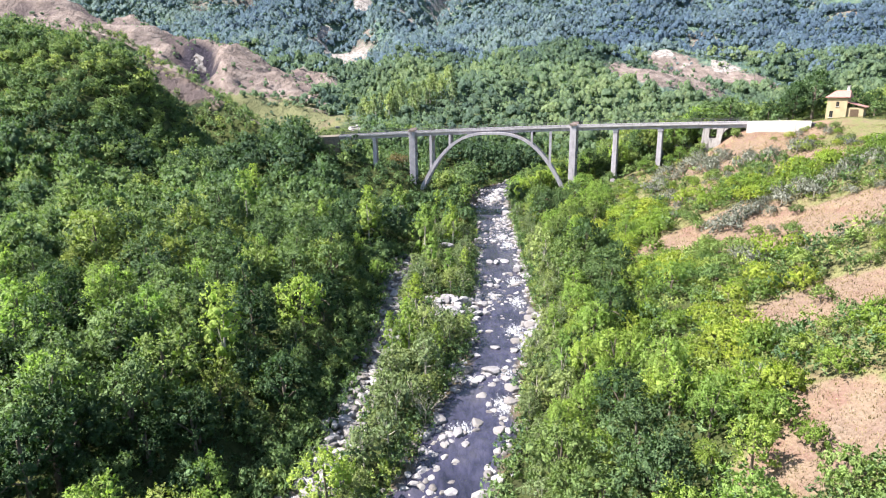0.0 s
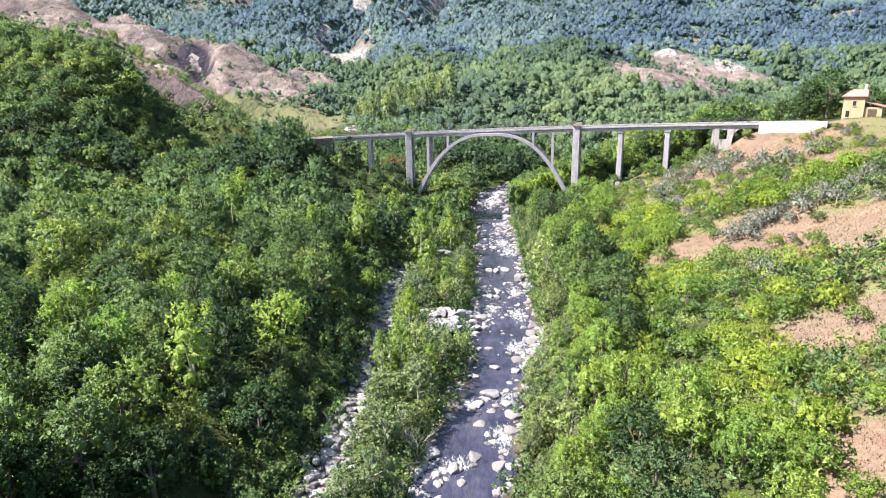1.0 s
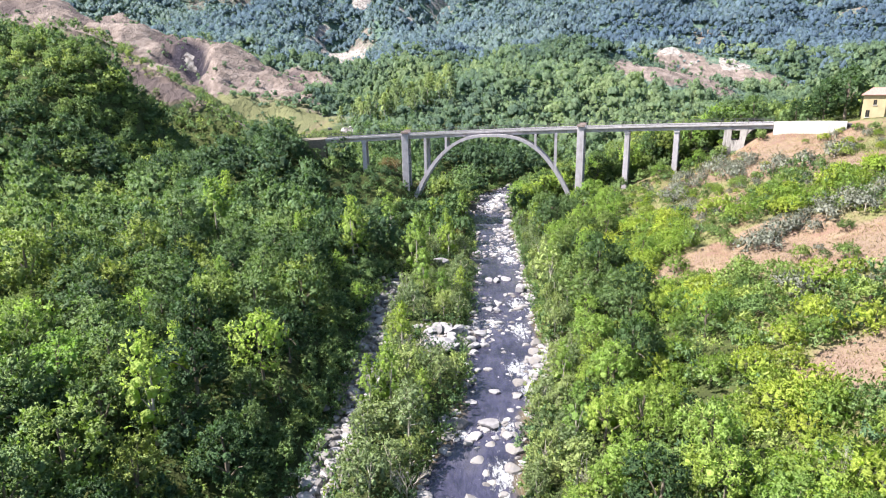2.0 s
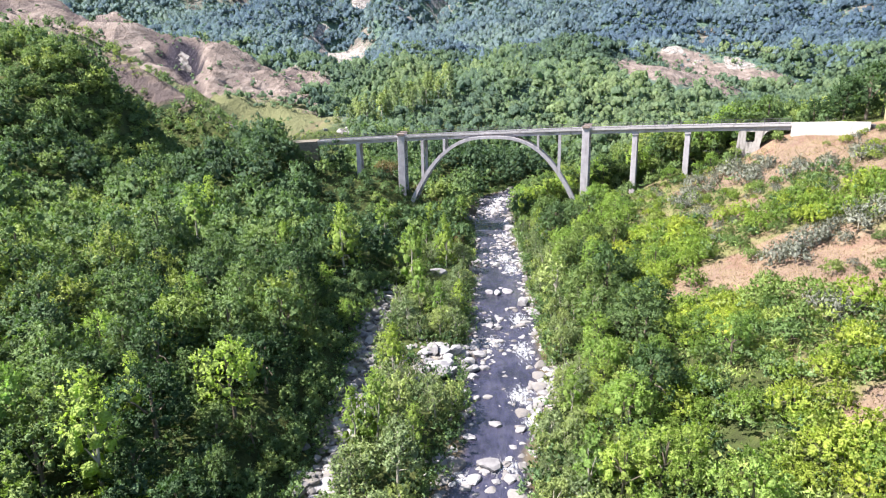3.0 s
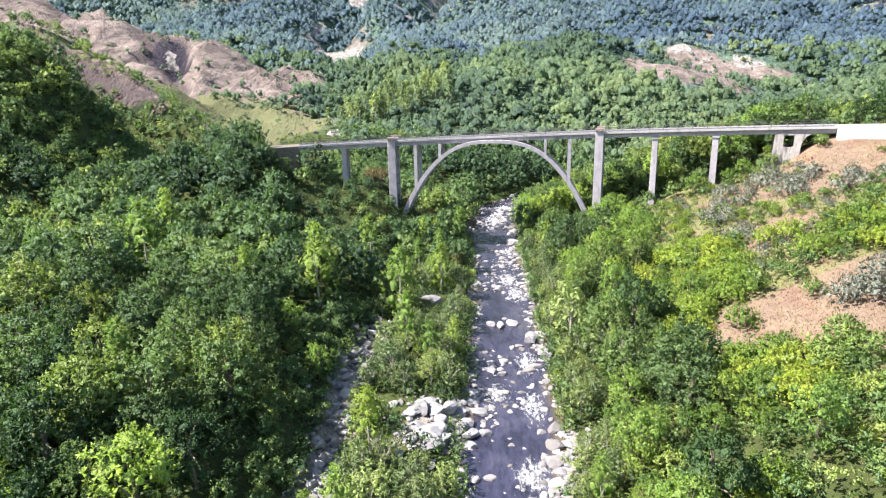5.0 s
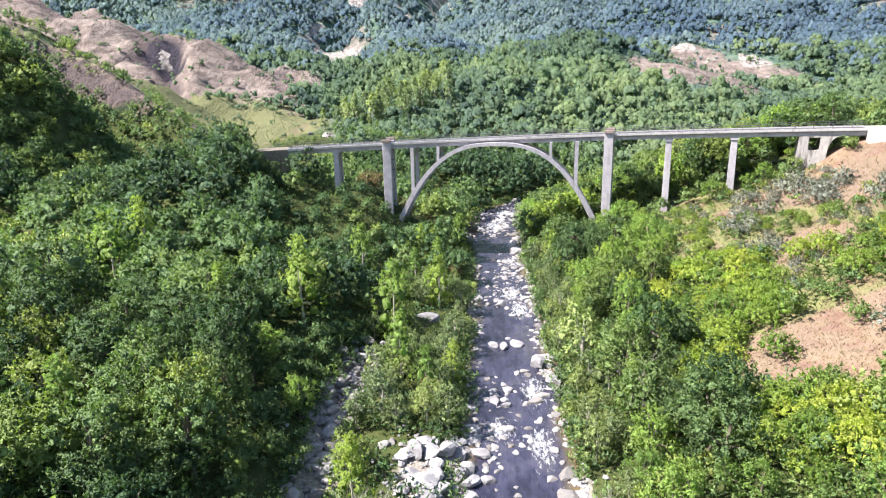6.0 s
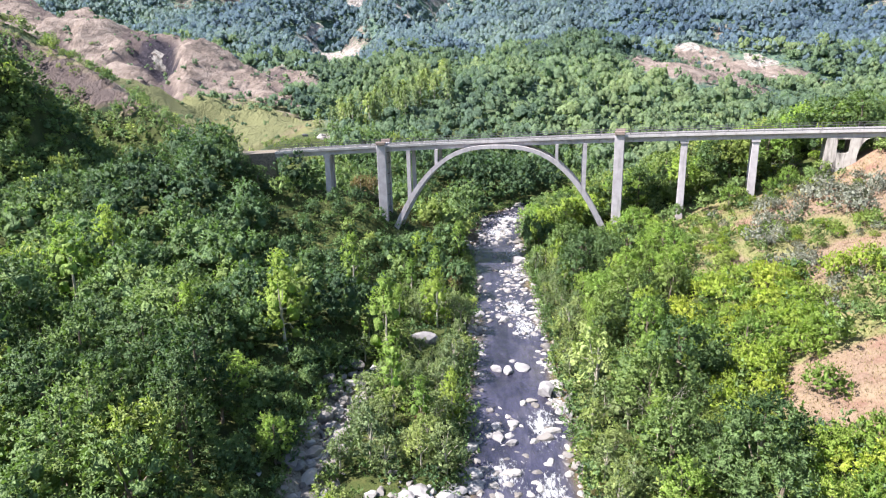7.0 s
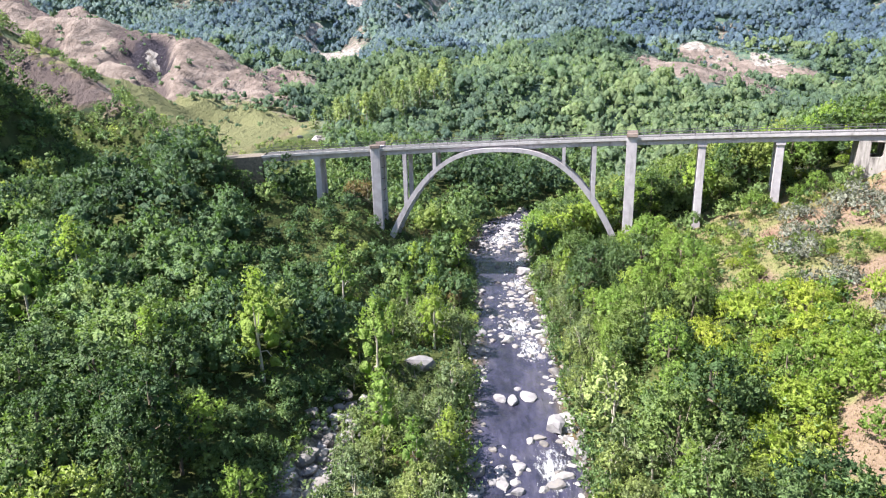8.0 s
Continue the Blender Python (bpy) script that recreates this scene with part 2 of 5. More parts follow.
def plain_noise(name, lo, hi, scale=3, rough=0.8, metal=0.0):
    m, nt, b = material(name, rough, 0.3)
    n = tex_noise(nt, scale, 5)
    link(nt, ramp(nt, n, (0.3, lo), (0.7, hi)), b.inputs["Base Color"])
    b.inputs["Metallic"].default_value = metal
    relief(nt, b, n, 0.3, 0.02)
    return m


GROUND = ground_material()
WATER = water_material()
BOULDER = stone_material("boulder", (0.17, 0.165, 0.18), (0.31, 0.30, 0.318))
DARK_STONE = stone_material("old_masonry", (0.09, 0.08, 0.07), (0.22, 0.19, 0.155))
GRAVEL = island_stone_material()
CONCRETE = concrete_material("weathered_concrete", (0.30, 0.28, 0.31), (0.44, 0.41, 0.45))
PALE_CONCRETE = concrete_material("pale_concrete", (0.40, 0.375, 0.36), (0.55, 0.525, 0.505), (0.20, 0.17, 0.15))
KERB = concrete_material("kerb_concrete", (0.31, 0.295, 0.315), (0.43, 0.41, 0.43))
ASPHALT = plain_noise("asphalt", (0.045, 0.045, 0.05), (0.085, 0.083, 0.085), 1.2)
STAINED = concrete_material("stained_concrete", (0.30, 0.275, 0.27), (0.43, 0.405, 0.39), (0.06, 0.05, 0.05), (0.44, 0.58))
RUST = plain_noise("rusty_cap", (0.17, 0.125, 0.11), (0.29, 0.235, 0.215), 2.5)
STEEL = plain_noise("galvanised_steel", (0.09, 0.088, 0.095), (0.17, 0.168, 0.175), 8, 0.5, 0.6)
IRON = plain_noise("dark_iron", (0.04, 0.035, 0.03), (0.10, 0.08, 0.07), 8, 0.7, 0.3)
PLASTER = concrete_material("yellow_plaster", (0.30, 0.24, 0.145), (0.38, 0.315, 0.205), (0.45, 0.36, 0.2))
ROOF_TILE = plain_noise("terracotta", (0.25, 0.115, 0.10), (0.36, 0.20, 0.18), 4)
WOOD_AND_OPENING_DARK = plain_noise("dark_timber_and_opening", (0.05, 0.035, 0.025), (0.12, 0.08, 0.05), 6)
GLASS_DARK, _nt, _b = material("window_glass", 0.08, 0.6)
_b.inputs["Base Color"].default_value = (0.02, 0.022, 0.025, 1)


# ---- the lie of the land ----
def smooth(a, b, v):
    s = np.clip((np.asarray(v, float) - a) / (b - a), 0, 1)
    return s * s * (3 - 2 * s)


def lattice(ix, iy, seed):
    h = (ix.astype(np.int64) * 374761393 + iy.astype(np.int64) * 668265263 + seed * 974634777) & 0x7FFFFFFF
    h = ((h ^ (h >> 13)) * 1274126177) & 0x7FFFFFFF
    return ((h ^ (h >> 16)) & 0xFFFF) / 65535.0


def wander(x, y, size, seed=0):
    """Smooth noise between -1 and 1 with lumps of the given size in metres."""
    x, y = np.asarray(x, float) / size, np.asarray(y, float) / size
    ix, iy = np.floor(x), np.floor(y)
    fx, fy = x - ix, y - iy
    fx, fy = fx * fx * (3 - 2 * fx), fy * fy * (3 - 2 * fy)
    a, b = lattice(ix, iy, seed), lattice(ix + 1, iy, seed)
    c, d = lattice(ix, iy + 1, seed), lattice(ix + 1, iy + 1, seed)
    return 2 * (a + (b - a) * fx + (c - a) * fy + (a - b - c + d) * fx * fy) - 1


def river_x(y):
    """The middle of the stream."""
    return np.interp(y, (20, 49, 57, 70, 86, 100, 120, 150, 180, 205, 217, 227, 240, 260, 320, 420, 600), (-4.5, -2.6, -0.3, 2.6, 5.6, 7.0, 7.5, 8.4, 8.4, 9.6, 12.5, 22, 44, 76, 130, 210, 350))


def channel_x(y):
    """The middle of the dry side channel."""
    return np.interp(y, (40, 50, 56, 71, 83, 92, 101, 111, 118, 124, 130), (-16, -14.3, -13.4, -12.4, -12.0, -12.1, -12.7, -12.7, -11.8, -10.8, -10.2))


def river_half(y):
    return np.interp(y, (40, 57, 70, 86, 100, 130, 166, 184, 205, 230), (5.5, 5.2, 5.0, 4.9, 5.4, 5.0, 5.6, 6.6, 6.2, 5.0)) + 0.5 * wander(y, np.asarray(y) * 0, 9, 5)


def water_z(y):
    return np.interp(y, (20, 60, 120, 200, 320, 420, 600), (-0.1, 0.0, 0.25, 1.4, 10, 20, 34))


def bump(x, y, cx, cy, rx, ry):
    return np.exp(-((x - cx) / rx) ** 2 - ((y - cy) / ry) ** 2)


def rills(x, y):
    """Height of the sharp ribs between the gullies of the bare ridge."""
    x, y = np.asarray(x, float), np.asarray(y, float)
    across, down = 0.87 * x + 0.48 * y + 9 * wander(x, y, 24, 14), 0.48 * x - 0.87 * y + 6 * wander(x, y, 20, 17)
    return 9 * (1 - np.abs(wander(across, down * 0.45, 34, 12))) ** 1.5 + 6 * (1 - np.abs(wander(across, down * 0.45, 16, 13))) ** 1.5 + 3.5 * (1 - np.abs(wander(across, down * 0.5, 8, 15))) ** 1.5


def ridge_line(x):
    """Where the crest of the bare ridge runs."""
    return 400 + 0.33 * (-np.asarray(x, float) - 96)


def ridge_rise(x):
    return np.interp(-np.asarray(x, float), (45, 60, 72, 85, 110, 135, 165, 200, 260, 400), (0, 2, 4, 8, 14, 19, 26, 34, 50, 90))


def spur_line(x):
    """Crest of the low spur with the brown landslip, behind the wooded hill."""
    return np.minimum(203 + 0.62 * np.maximum(-np.asarray(x, float) - 60, 0), 246)


def spur_rise(x):
    return np.clip(25 + 0.47 * (-np.asarray(x, float) - 66), 0, 62)


def land(x, y):
    """Height of the ground."""
    x, y = np.asarray(x, float), np.asarray(y, float)
    u = x - river_x(y)
    w = river_half(y)
    off = np.abs(u) - w
    front = 1 - smooth(178, 265, y)
    # terrace and woods on the near side, hillside with dry grass over against it
    left = np.maximum(-u - w, 0)
    z_left = 1.3 * smooth(0, 3, left) + 0.13 * np.maximum(left - 13, 0) * (1 - 0.45 * smooth(20, 80, left)) + 3.6 * smooth(13, 22, left)
    dry = np.exp(-((x - channel_x(y)) / 2.4) ** 2) * smooth(38, 50, y) * (1 - smooth(118, 132, y))
    z_left = z_left - 0.8 * dry
    right = np.maximum(u - w, 0)
    z_right = 1.0 * smooth(0, 2.5, right) + 0.43 * np.maximum(right - 3.5, 0) - 0.33 * np.maximum(right - 58, 0)
    z_right = z_right + smooth(20, 40, right) * (0.9 * wander(x, y, 17, 1) + 0.5 * wander(x, y, 7, 2))
    near = np.where(u < 0, z_left, z_right)
    near = near + 0.25 * smooth(1, 6, off) * wander(x, y, 5, 3)
    # wooded hill on the terrace's far end, and the spur that carries the bridge's end
    crest = 190 + 0.18 * (-x - 95)
    hill = (33 + 0.15 * np.maximum(-x - 96, 0)) * np.exp(-((y - crest) / np.where(y < crest, 44, 19)) ** 2) * smooth(-73, -107, x)
    near = near + hill + 2.6 * bump(x, y, 95, 151, 14, 14) + 2.6 * bump(x, y, 69, 154.5, 6.5, 5)  + 12.5 * bump(x, y, -47, 174, 22, 16) + 6.5 * bump(x, y, -17, 181, 12, 15) + 4 * bump(x, y, -76, 158, 13, 16)
    # valley beyond the bridge, climbing into the mountains
    floor = water_z(y) + 0.16 * np.maximum(np.abs(u) - 8, 0) ** 0.92
    floor = np.minimum(floor, 15 + 0.03 * (y - 200) * (1 - smooth(380, 700, y)) + 0.03 * np.abs(x))
    z = near * front + (np.maximum(floor, 0) + hill) * (1 - front)
    back = y - spur_line(x)
    spur_z = spur_rise(x) - np.where(back < 0, -1.15 * back, 0.29 * back) - 1.5 + 1.3 * wander(x, y, 9, 19)
    z = np.where((x < -45) & (y > 185) & (y < 330), np.maximum(z, spur_z), z)
    far = 0.27 * 45 * np.logaddexp(0, (y - 440) / 45) + 0.34 * 80 * np.logaddexp(0, (y - 880) / 80)
    spur = 26 * bump(x, y, 78, 450, 75, 85) + 17 * bump(x, y, 15, 320, 55, 50) + 20 * bump(x, y, -45, 560, 60, 110) + 18 * bump(x, y, 168, 530, 50, 45) + 10 * bump(x, y, 75, 495, 50, 40) + 9 * bump(x, y, -215, 560, 70, 90)
    ridge_h = ridge_rise(x)
    over = y - ridge_line(x)
    ridge = ridge_h * np.exp(-(over / np.where(over < 0, 66, 50)) ** 2)
    rough = smooth(230, 520, y)
    knobs = rough * (11 * wander(x + 0.4 * y, y, 95, 7) + 7 * wander(x, y, 42, 8) + 2.4 * wander(x, y, 17, 9)) * (1 - 0.6 * smooth(-120, -170, x) * (1 - smooth(480, 560, y)))
    gully = 38 * np.exp(-((x + 55 + 0.27 * (y - 420)) / (24 + 0.03 * y)) ** 2) * smooth(430, 700, y)
    folds = smooth(520, 900, y) * (74 * np.abs(wander(x + 0.2 * y, y * 0.35, 190, 11)) + 36 * np.abs(wander(x - 0.35 * y, y * 0.4, 75, 16)) - 27)
    creases = (np.clip(ridge_h / 20, 0, 1) * (1.15 * rills(x, y) - 12) - 13 * bump(x + 0.35 * (y - 400), y, -165, 400, 8, 20)) * smooth(295, 335, y) * (1 - smooth(520, 600, y))
    side = 0.12 * np.maximum(np.abs(x) - 330, 0) * smooth(150, 500, y)
    z = z + far + spur * smooth(240, 330, y) + ridge + knobs - gully + folds + creases + side
    # the stream's bed
    bed = water_z(y) - 0.7 * np.sqrt(np.clip(1 - (u / w) ** 2, 0, 1)) - 0.05
    k = smooth(-0.2, 0.8, off)
    in_valley = 1 - smooth(235, 260, y)
    return np.where(off < 0.8, (bed * (1 - k) + np.maximum(z, water_z(y) - 0.05) * k) * in_valley + z * (1 - in_valley), z + water_z(y) * smooth(0, 20, off) * 0 + np.minimum(water_z(y), 2) * front)


# ---- end of the land ----


# ---- ground and stream ----
def mesh_from(name, verts, faces_n, loops, mats=(), smooth_shade=False):
    """A mesh from arrays: vertices, corners per face, and the corners."""
    me = bpy.data.meshes.new(name)
    verts = np.asarray(verts, np.float32)
    loops = np.asarray(loops, np.int32).ravel()
    n = len(loops) // faces_n
    me.vertices.add(len(verts))
    me.vertices.foreach_set("co", verts.ravel())
    me.loops.add(len(loops))
    me.loops.foreach_set("vertex_index", loops)
    me.polygons.add(n)
    me.polygons.foreach_set("loop_start", np.arange(n, dtype=np.int32) * faces_n)
    me.polygons.foreach_set("use_smooth", np.full(n, smooth_shade))
    me.update(calc_edges=True)
    for m in mats:
        me.materials.append(m)
    return me


def sheet(name, gx, gy, gz, mat):
    ny, nx = gx.shape
    i = np.arange(nx * ny).reshape(ny, nx)
    quads = np.stack([i[:-1, :-1], i[:-1, 1:], i[1:, 1:], i[1:, :-1]], -1).reshape(-1, 4)
    return mesh_from(name, np.stack([gx, gy, gz], -1).reshape(-1, 3), 4, quads, (mat,), True)


def give(me, name, values):
    me.attributes.new(name, "FLOAT", "POINT").data.foreach_set("value", np.asarray(values, np.float32).ravel())


def dry_patch(x, y):
    """Bare clearings on the hillside."""
    x, y = np.asarray(x, float), np.asarray(y, float)
    px, py = x + 2.5 * wander(x, y, 8, 26), y + 3 * wander(x, y, 9, 27)
    p = bump(px, py, 53, 92, 14, 11) + bump(px, py, 40.5, 104, 8, 6) + 1.4 * bump(px, py, 41, 65.5, 9, 6.5) + 1.2 * bump(px, py, 32, 43.5, 5, 5) + 0.9 * bump(px, py, 23.5, 40.5, 3.5, 3) + 0.8 * bump(px, py, 46, 106.5, 7, 4.5)
    p = p + 0.5 * bump(px, py, 63, 140, 12, 15) + 0.7 * bump(px, py, 48, 130, 5, 5) + 0.8 * bump(px, py, 34, 107, 3, 3) + 0.9 * bump(px, py, 72, 120, 9, 7) + 0.3 * bump(px, py, 80, 140, 12, 14) + 0.7 * bump(px, py, 69, 155, 6, 5) + 0.3 * bump(px, py, 84, 150, 12, 7)
    p = p + 0.45 * bump(px, py, 50, 152, 8, 7) + 0.4 * bump(px, py, 39, 139, 5, 6)
    return smooth(0.3, 0.62, p)


def landslip(x, y):
    """The bare face of the spur, growing higher up the hill."""
    x, y = np.asarray(x, float), np.asarray(y, float)
    foot = y - spur_line(x) + 1.5 * wander(x, y, 6, 28)
    deep = np.clip(2 + 0.32 * (-x - 86), 1, 12)
    return smooth(-deep - 1, -deep + 1, foot) * (1 - smooth(-0.5, 1.5, foot)) * smooth(-84, -88, x) * (1 - smooth(-142, -152, x))


def dry_mask(x, y):
    """Where the ground is open dry grass instead of wood: 0 to 1."""
    x, y = np.asarray(x, float), np.asarray(y, float)
    u = x - river_x(y)
    hillside = ((0.54 + 0.2 * smooth(95, 125, y)) * smooth(20, 30, u) + dry_patch(x, y)) * (1 - smooth(2, 8, y - (176.9 - 0.095 * x - 0.0028 * x * x)))
    field = bump(x, y, -88, 308, 38, 42) + bump(x, y, -125, 330, 30, 40) + smooth(-60, -72, x) * smooth(0, 3, y - spur_line(x)) * (1 - smooth(320, 345, y))
    over = y - ridge_line(x)
    bare = smooth(-74, -96, x + 8 * wander(x, y, 25, 22)) * smooth(-110, -60, over) * (1 - smooth(35, 75, over + 20 * wander(x, y, 40, 23))) * smooth(250, 285, y)
    slide = 1.2 * landslip(x, y)
    scar = bump(x, y, 116, 415, 20, 36) * 1.3 + bump(x, y, 140, 405, 28, 24) * 1.2 + bump(x, y, 176, 458, 26, 18) + bump(x, y, 180, 482, 34, 16) * 1.2 + bump(x, y, 214, 461, 20, 9) + bump(x, y, 165, 515, 24, 16) * 1.2
    patch = smooth(0.45, 0.75, wander(x, y, 60, 24)) * smooth(330, 420, y) * 0.55
    spot = bump(x, y, -22, 188, 7, 12) * 1.3
    return np.clip(hillside + field + bare + slide + scar + patch + spot, 0, 1)


# stony bars in and beside the stream: place, extent, boulders, size
BARS = [(-2.0, 97, 3.4, 4.4, 36, 1.6), (3.2, 103.5, 2.4, 3.6, 20, 1.1), (11.8, 93, 1.6, 4.5, 18, 1.0), (-3.6, 54, 2.0, 5.5, 24, 0.9), (-2.2, 60, 1.8, 2.0, 10, 1.0), (4.0, 73.5, 3.0, 2.0, 10, 1.0),
        (12.3, 118, 1.2, 7, 18, 0.9), (4.8, 114, 2.4, 3.0, 10, 1.1), (10.2, 160, 2.4, 7, 34, 0.9), (11.8, 168, 2.0, 4, 16, 1.2), (8.5, 150, 3.0, 5, 22, 0.9), (7.0, 196, 5, 5, 22, 1.2), (12, 208, 5, 5, 26, 1.3),
        (9.5, 86, 2.0, 4, 12, 0.8), (3.0, 137, 1.0, 8, 10, 0.8), (12.6, 138, 1.0, 9, 12, 0.8)]


def rock_mask(x, y):
    x, y = np.asarray(x, float), np.asarray(y, float)
    off = np.abs(x - river_x(y)) - river_half(y)
    shore = 0.4 * (1 - smooth(0.2, 1.4, off + 1.2 * wander(x, y, 4, 31))) * (1 - smooth(235, 255, y))
    for cx, cy, rx, ry, n, s in BARS:
        shore = shore + bump(x, y, cx, cy, rx, ry)
    dry = np.exp(-((x - channel_x(y)) / 2.2) ** 2) * smooth(38, 50, y) * (1 - smooth(116, 128, y))
    scar = smooth(-0.45, 0.3, wander(x, y, 11, 34) + 0.6 * wander(x, y, 5, 35)) * (bump(x, y, 161, 524, 13, 13) * 1.5 + bump(x, y, 190, 504, 17, 7) * 1.4 + bump(x, y, 203, 493, 14, 8) * 1.3 + bump(x, y, 208, 464, 12, 7))
    cliff = 1.2 * bump(x + 0.35 * (y - 400), y, -170, 410, 3.0, 10)
    scree = bump(x, y, -146, 706, 34, 34) * 1.5 + bump(x, y, -132, 655, 22, 30) * 0.8 + bump(x, y, -168, 772, 7, 24) * 1.3 + bump(x, y, -135, 857, 12, 14) * 1.4 + bump(x, y, -74, 804, 20, 9) * 1.2 + bump(x, y, 27, 754, 10, 8)
    crag = smooth(0.5, 0.8, wander(x, y * 0.5, 45, 33)) * smooth(760, 900, y) * 0.6
    return np.clip(shore + dry + scar + cliff + scree + crag, 0, 1)


def steps(*runs):
    out = []
    for a, b, d in runs:
        out += list(np.arange(a, b, d))
    return np.array(out + [runs[-1][1]])


xs = steps((-2400, -1000, 140), (-1000, -420, 20), (-420, -260, 6), (-260, -100, 3), (-100, -60, 2.5), (-60, 25, 1.8), (25, 85, 1.4), (85, 420, 7), (420, 1000, 20), (1000, 2400, 140))
ys = steps((-1500, -100, 100), (-100, 20, 6), (20, 210, 1.4), (210, 460, 3), (460, 800, 8), (800, 1400, 12), (1400, 3000, 80))
gx, gy = np.meshgrid(xs, ys)
gz = land(gx, np.maximum(gy, 15))
gz = np.minimum(gz, 620 + 0 * gz)
ground_mesh = sheet("ground", gx, gy, gz, GROUND)
give(ground_mesh, "dry", dry_mask(gx, gy))
give(ground_mesh, "rock", rock_mask(gx, gy))
# far: brings in the distant ground colours, the hazed wood floor among them
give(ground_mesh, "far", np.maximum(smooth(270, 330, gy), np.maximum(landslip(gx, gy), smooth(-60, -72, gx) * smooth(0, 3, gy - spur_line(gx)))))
give(ground_mesh, "meadow", 0.8 * bump(gx, gy, -112, 278, 32, 30) + 0.9 * bump(gx, gy, -70, 285, 22, 40) + bump(gx, gy, -92, 312, 26, 34) + 0.7 * bump(gx, gy, -120, 326, 22, 30) + 0.45 * bump(gx, gy, -165, 345, 25, 20))
# patch of gully rock that gets the painted shade
give(ground_mesh, "shaded_rock", smooth(0.3, 0.5, bump(gx + 0.35 * (gy - 400) + 2.5 * wander(gx, gy, 7, 36), gy, -171, 406, 13, 29)))
# landslip soil, and painted shade low between the ridge's ribs
give(ground_mesh, "gully", 0.85 * landslip(gx, gy) + smooth(-70, -95, gx) * smooth(300, 320, gy) * 0.9 * (1 - smooth(8.5, 12, rills(gx, gy))))
ground = tagged(new("ground", ground_mesh), "valley ground with dry grass, wood floor and bare scars", "ground", kind="structure")

RAPIDS = [(-0.4, 61.3, 1.9, 1.9), (4.7, 66.5, 1.9, 3.4), (0.7, 74, 1.3, 1.6), (5.0, 75.5, 2.6, 2.0), (9.2, 84, 1.6, 4.0), (8.2, 90, 2.2, 3.0), (9.6, 103, 1.9, 4.5), (5.6, 106, 2.2, 2.6),
          (10.0, 114.5, 2.0, 4.5), (10.6, 142, 2.0, 5.0), (9.8, 150, 2.6, 5.0), (11.2, 169, 2.2, 4.5), (12.0, 182, 2.2, 4.0), (9.5, 201, 4.0, 4.5), (12.5, 213, 4.5, 4.0)]
wy = np.concatenate([np.arange(-150, 30, 4.0), np.arange(30, 250, 0.5)])
wt = np.linspace(-1.12, 1.12, 40)
vx = river_x(wy)[:, None] + wt[None] * (river_half(wy)[:, None] + 0.3)
vy = np.repeat(wy[:, None], len(wt), 1)
foam = np.zeros_like(vx)
for fx, fy, rx, ry in RAPIDS:
    foam = np.maximum(foam, 0.74 * bump(vx, vy, fx, fy, rx, ry))
vz = water_z(vy) + 0.05 * wander(vx, vy, 1.6, 41) + foam * (0.16 * wander(vx, vy, 0.9, 42) + 0.06)
water_mesh = sheet("water", vx, vy, vz, WATER)
give(water_mesh, "foam", foam)
give(water_mesh, "shoal", smooth(0.72, 1.05, np.abs(wt)[None] + 0.25 * wander(vx, vy, 6, 43)) * 0.8)
water = tagged(new("water", water_mesh), "shallow mountain stream with white rapids between boulders", "stream", kind="structure")


# ---- building helpers ----
def part(name, bm, mat, parent=None, label="", at=None):
    """Links a bmesh (or a ready mesh) as one mesh object under a thing or a part."""
    if isinstance(bm, bpy.types.Mesh):
        me = bm
    else:
        bmesh.ops.recalc_face_normals(bm, faces=bm.faces)
        me = bpy.data.meshes.new(name)
        bm.to_mesh(me)
        bm.free()
        me.materials.append(mat)
    ob = new(name, me)
    ob.parent = parent
    if at is not None:
        ob.matrix_basis = at
    if label:
        ob["label"] = label
    return ob


def thing(name, label, category, at=None, group=""):
    ob = new(name)
    ob.empty_display_size = 0.2
    if at is not None:
        ob.matrix_basis = at
    return tagged(ob, label, category, group)


def box(bm, x0, x1, y0, y1, z0, z1, bevel=0.0):
    vs = [bm.verts.new((x, y, z)) for x in (x0, x1) for y in (y0, y1) for z in (z0, z1)]
    fs = [bm.faces.new([vs[i] for i in q]) for q in ((0, 1, 3, 2), (4, 6, 7, 5), (0, 4, 5, 1), (2, 3, 7, 6), (0, 2, 6, 4), (1, 5, 7, 3))]
    if bevel:
        es = list({e for f in fs for e in f.edges})
        bmesh.ops.bevel(bm, geom=es, offset=bevel, segments=1, affect="EDGES")
    return bm


def tube(bm, points, radii, sides=6):
    """A tapered round bar through the points."""
    rings = []
    for i, p in enumerate(points):
        p = Vector(p)
        a = Vector(points[max(i - 1, 0)])
        b = Vector(points[min(i + 1, len(points) - 1)])
        q = (b - a).to_track_quat("Z", "X")
        rings.append([bm.verts.new(p + q @ Vector((radii[i] * math.cos(k * math.tau / sides), radii[i] * math.sin(k * math.tau / sides), 0))) for k in range(sides)])
    for r, s in zip(rings, rings[1:]):
        for k in range(sides):
            bm.faces.new((r[k], r[(k + 1) % sides], s[(k + 1) % sides], s[k]))
    bm.faces.new(rings[-1])
    bm.faces.new(rings[0][::-1])
    return bm


def height(x, y):
    return float(land(x, y))


# ---- the bridge ----
def axis_y(x):
    return 176.9 - 0.095 * x - 0.0028 * x * x


def axis_dir(x):
    return Vector((1, -0.095 - 0.0056 * x, 0)).normalized()


def deck_z(x):
    return 26.05 + 0.035 * x


def spot(x, side, z, along=0.0):
    """A place on the bridge: side is metres to the far side of the axis."""
    d = axis_dir(x)
    return Vector((x, axis_y(x), z)) + d * along + Vector((-d.y, d.x, 0)) * side


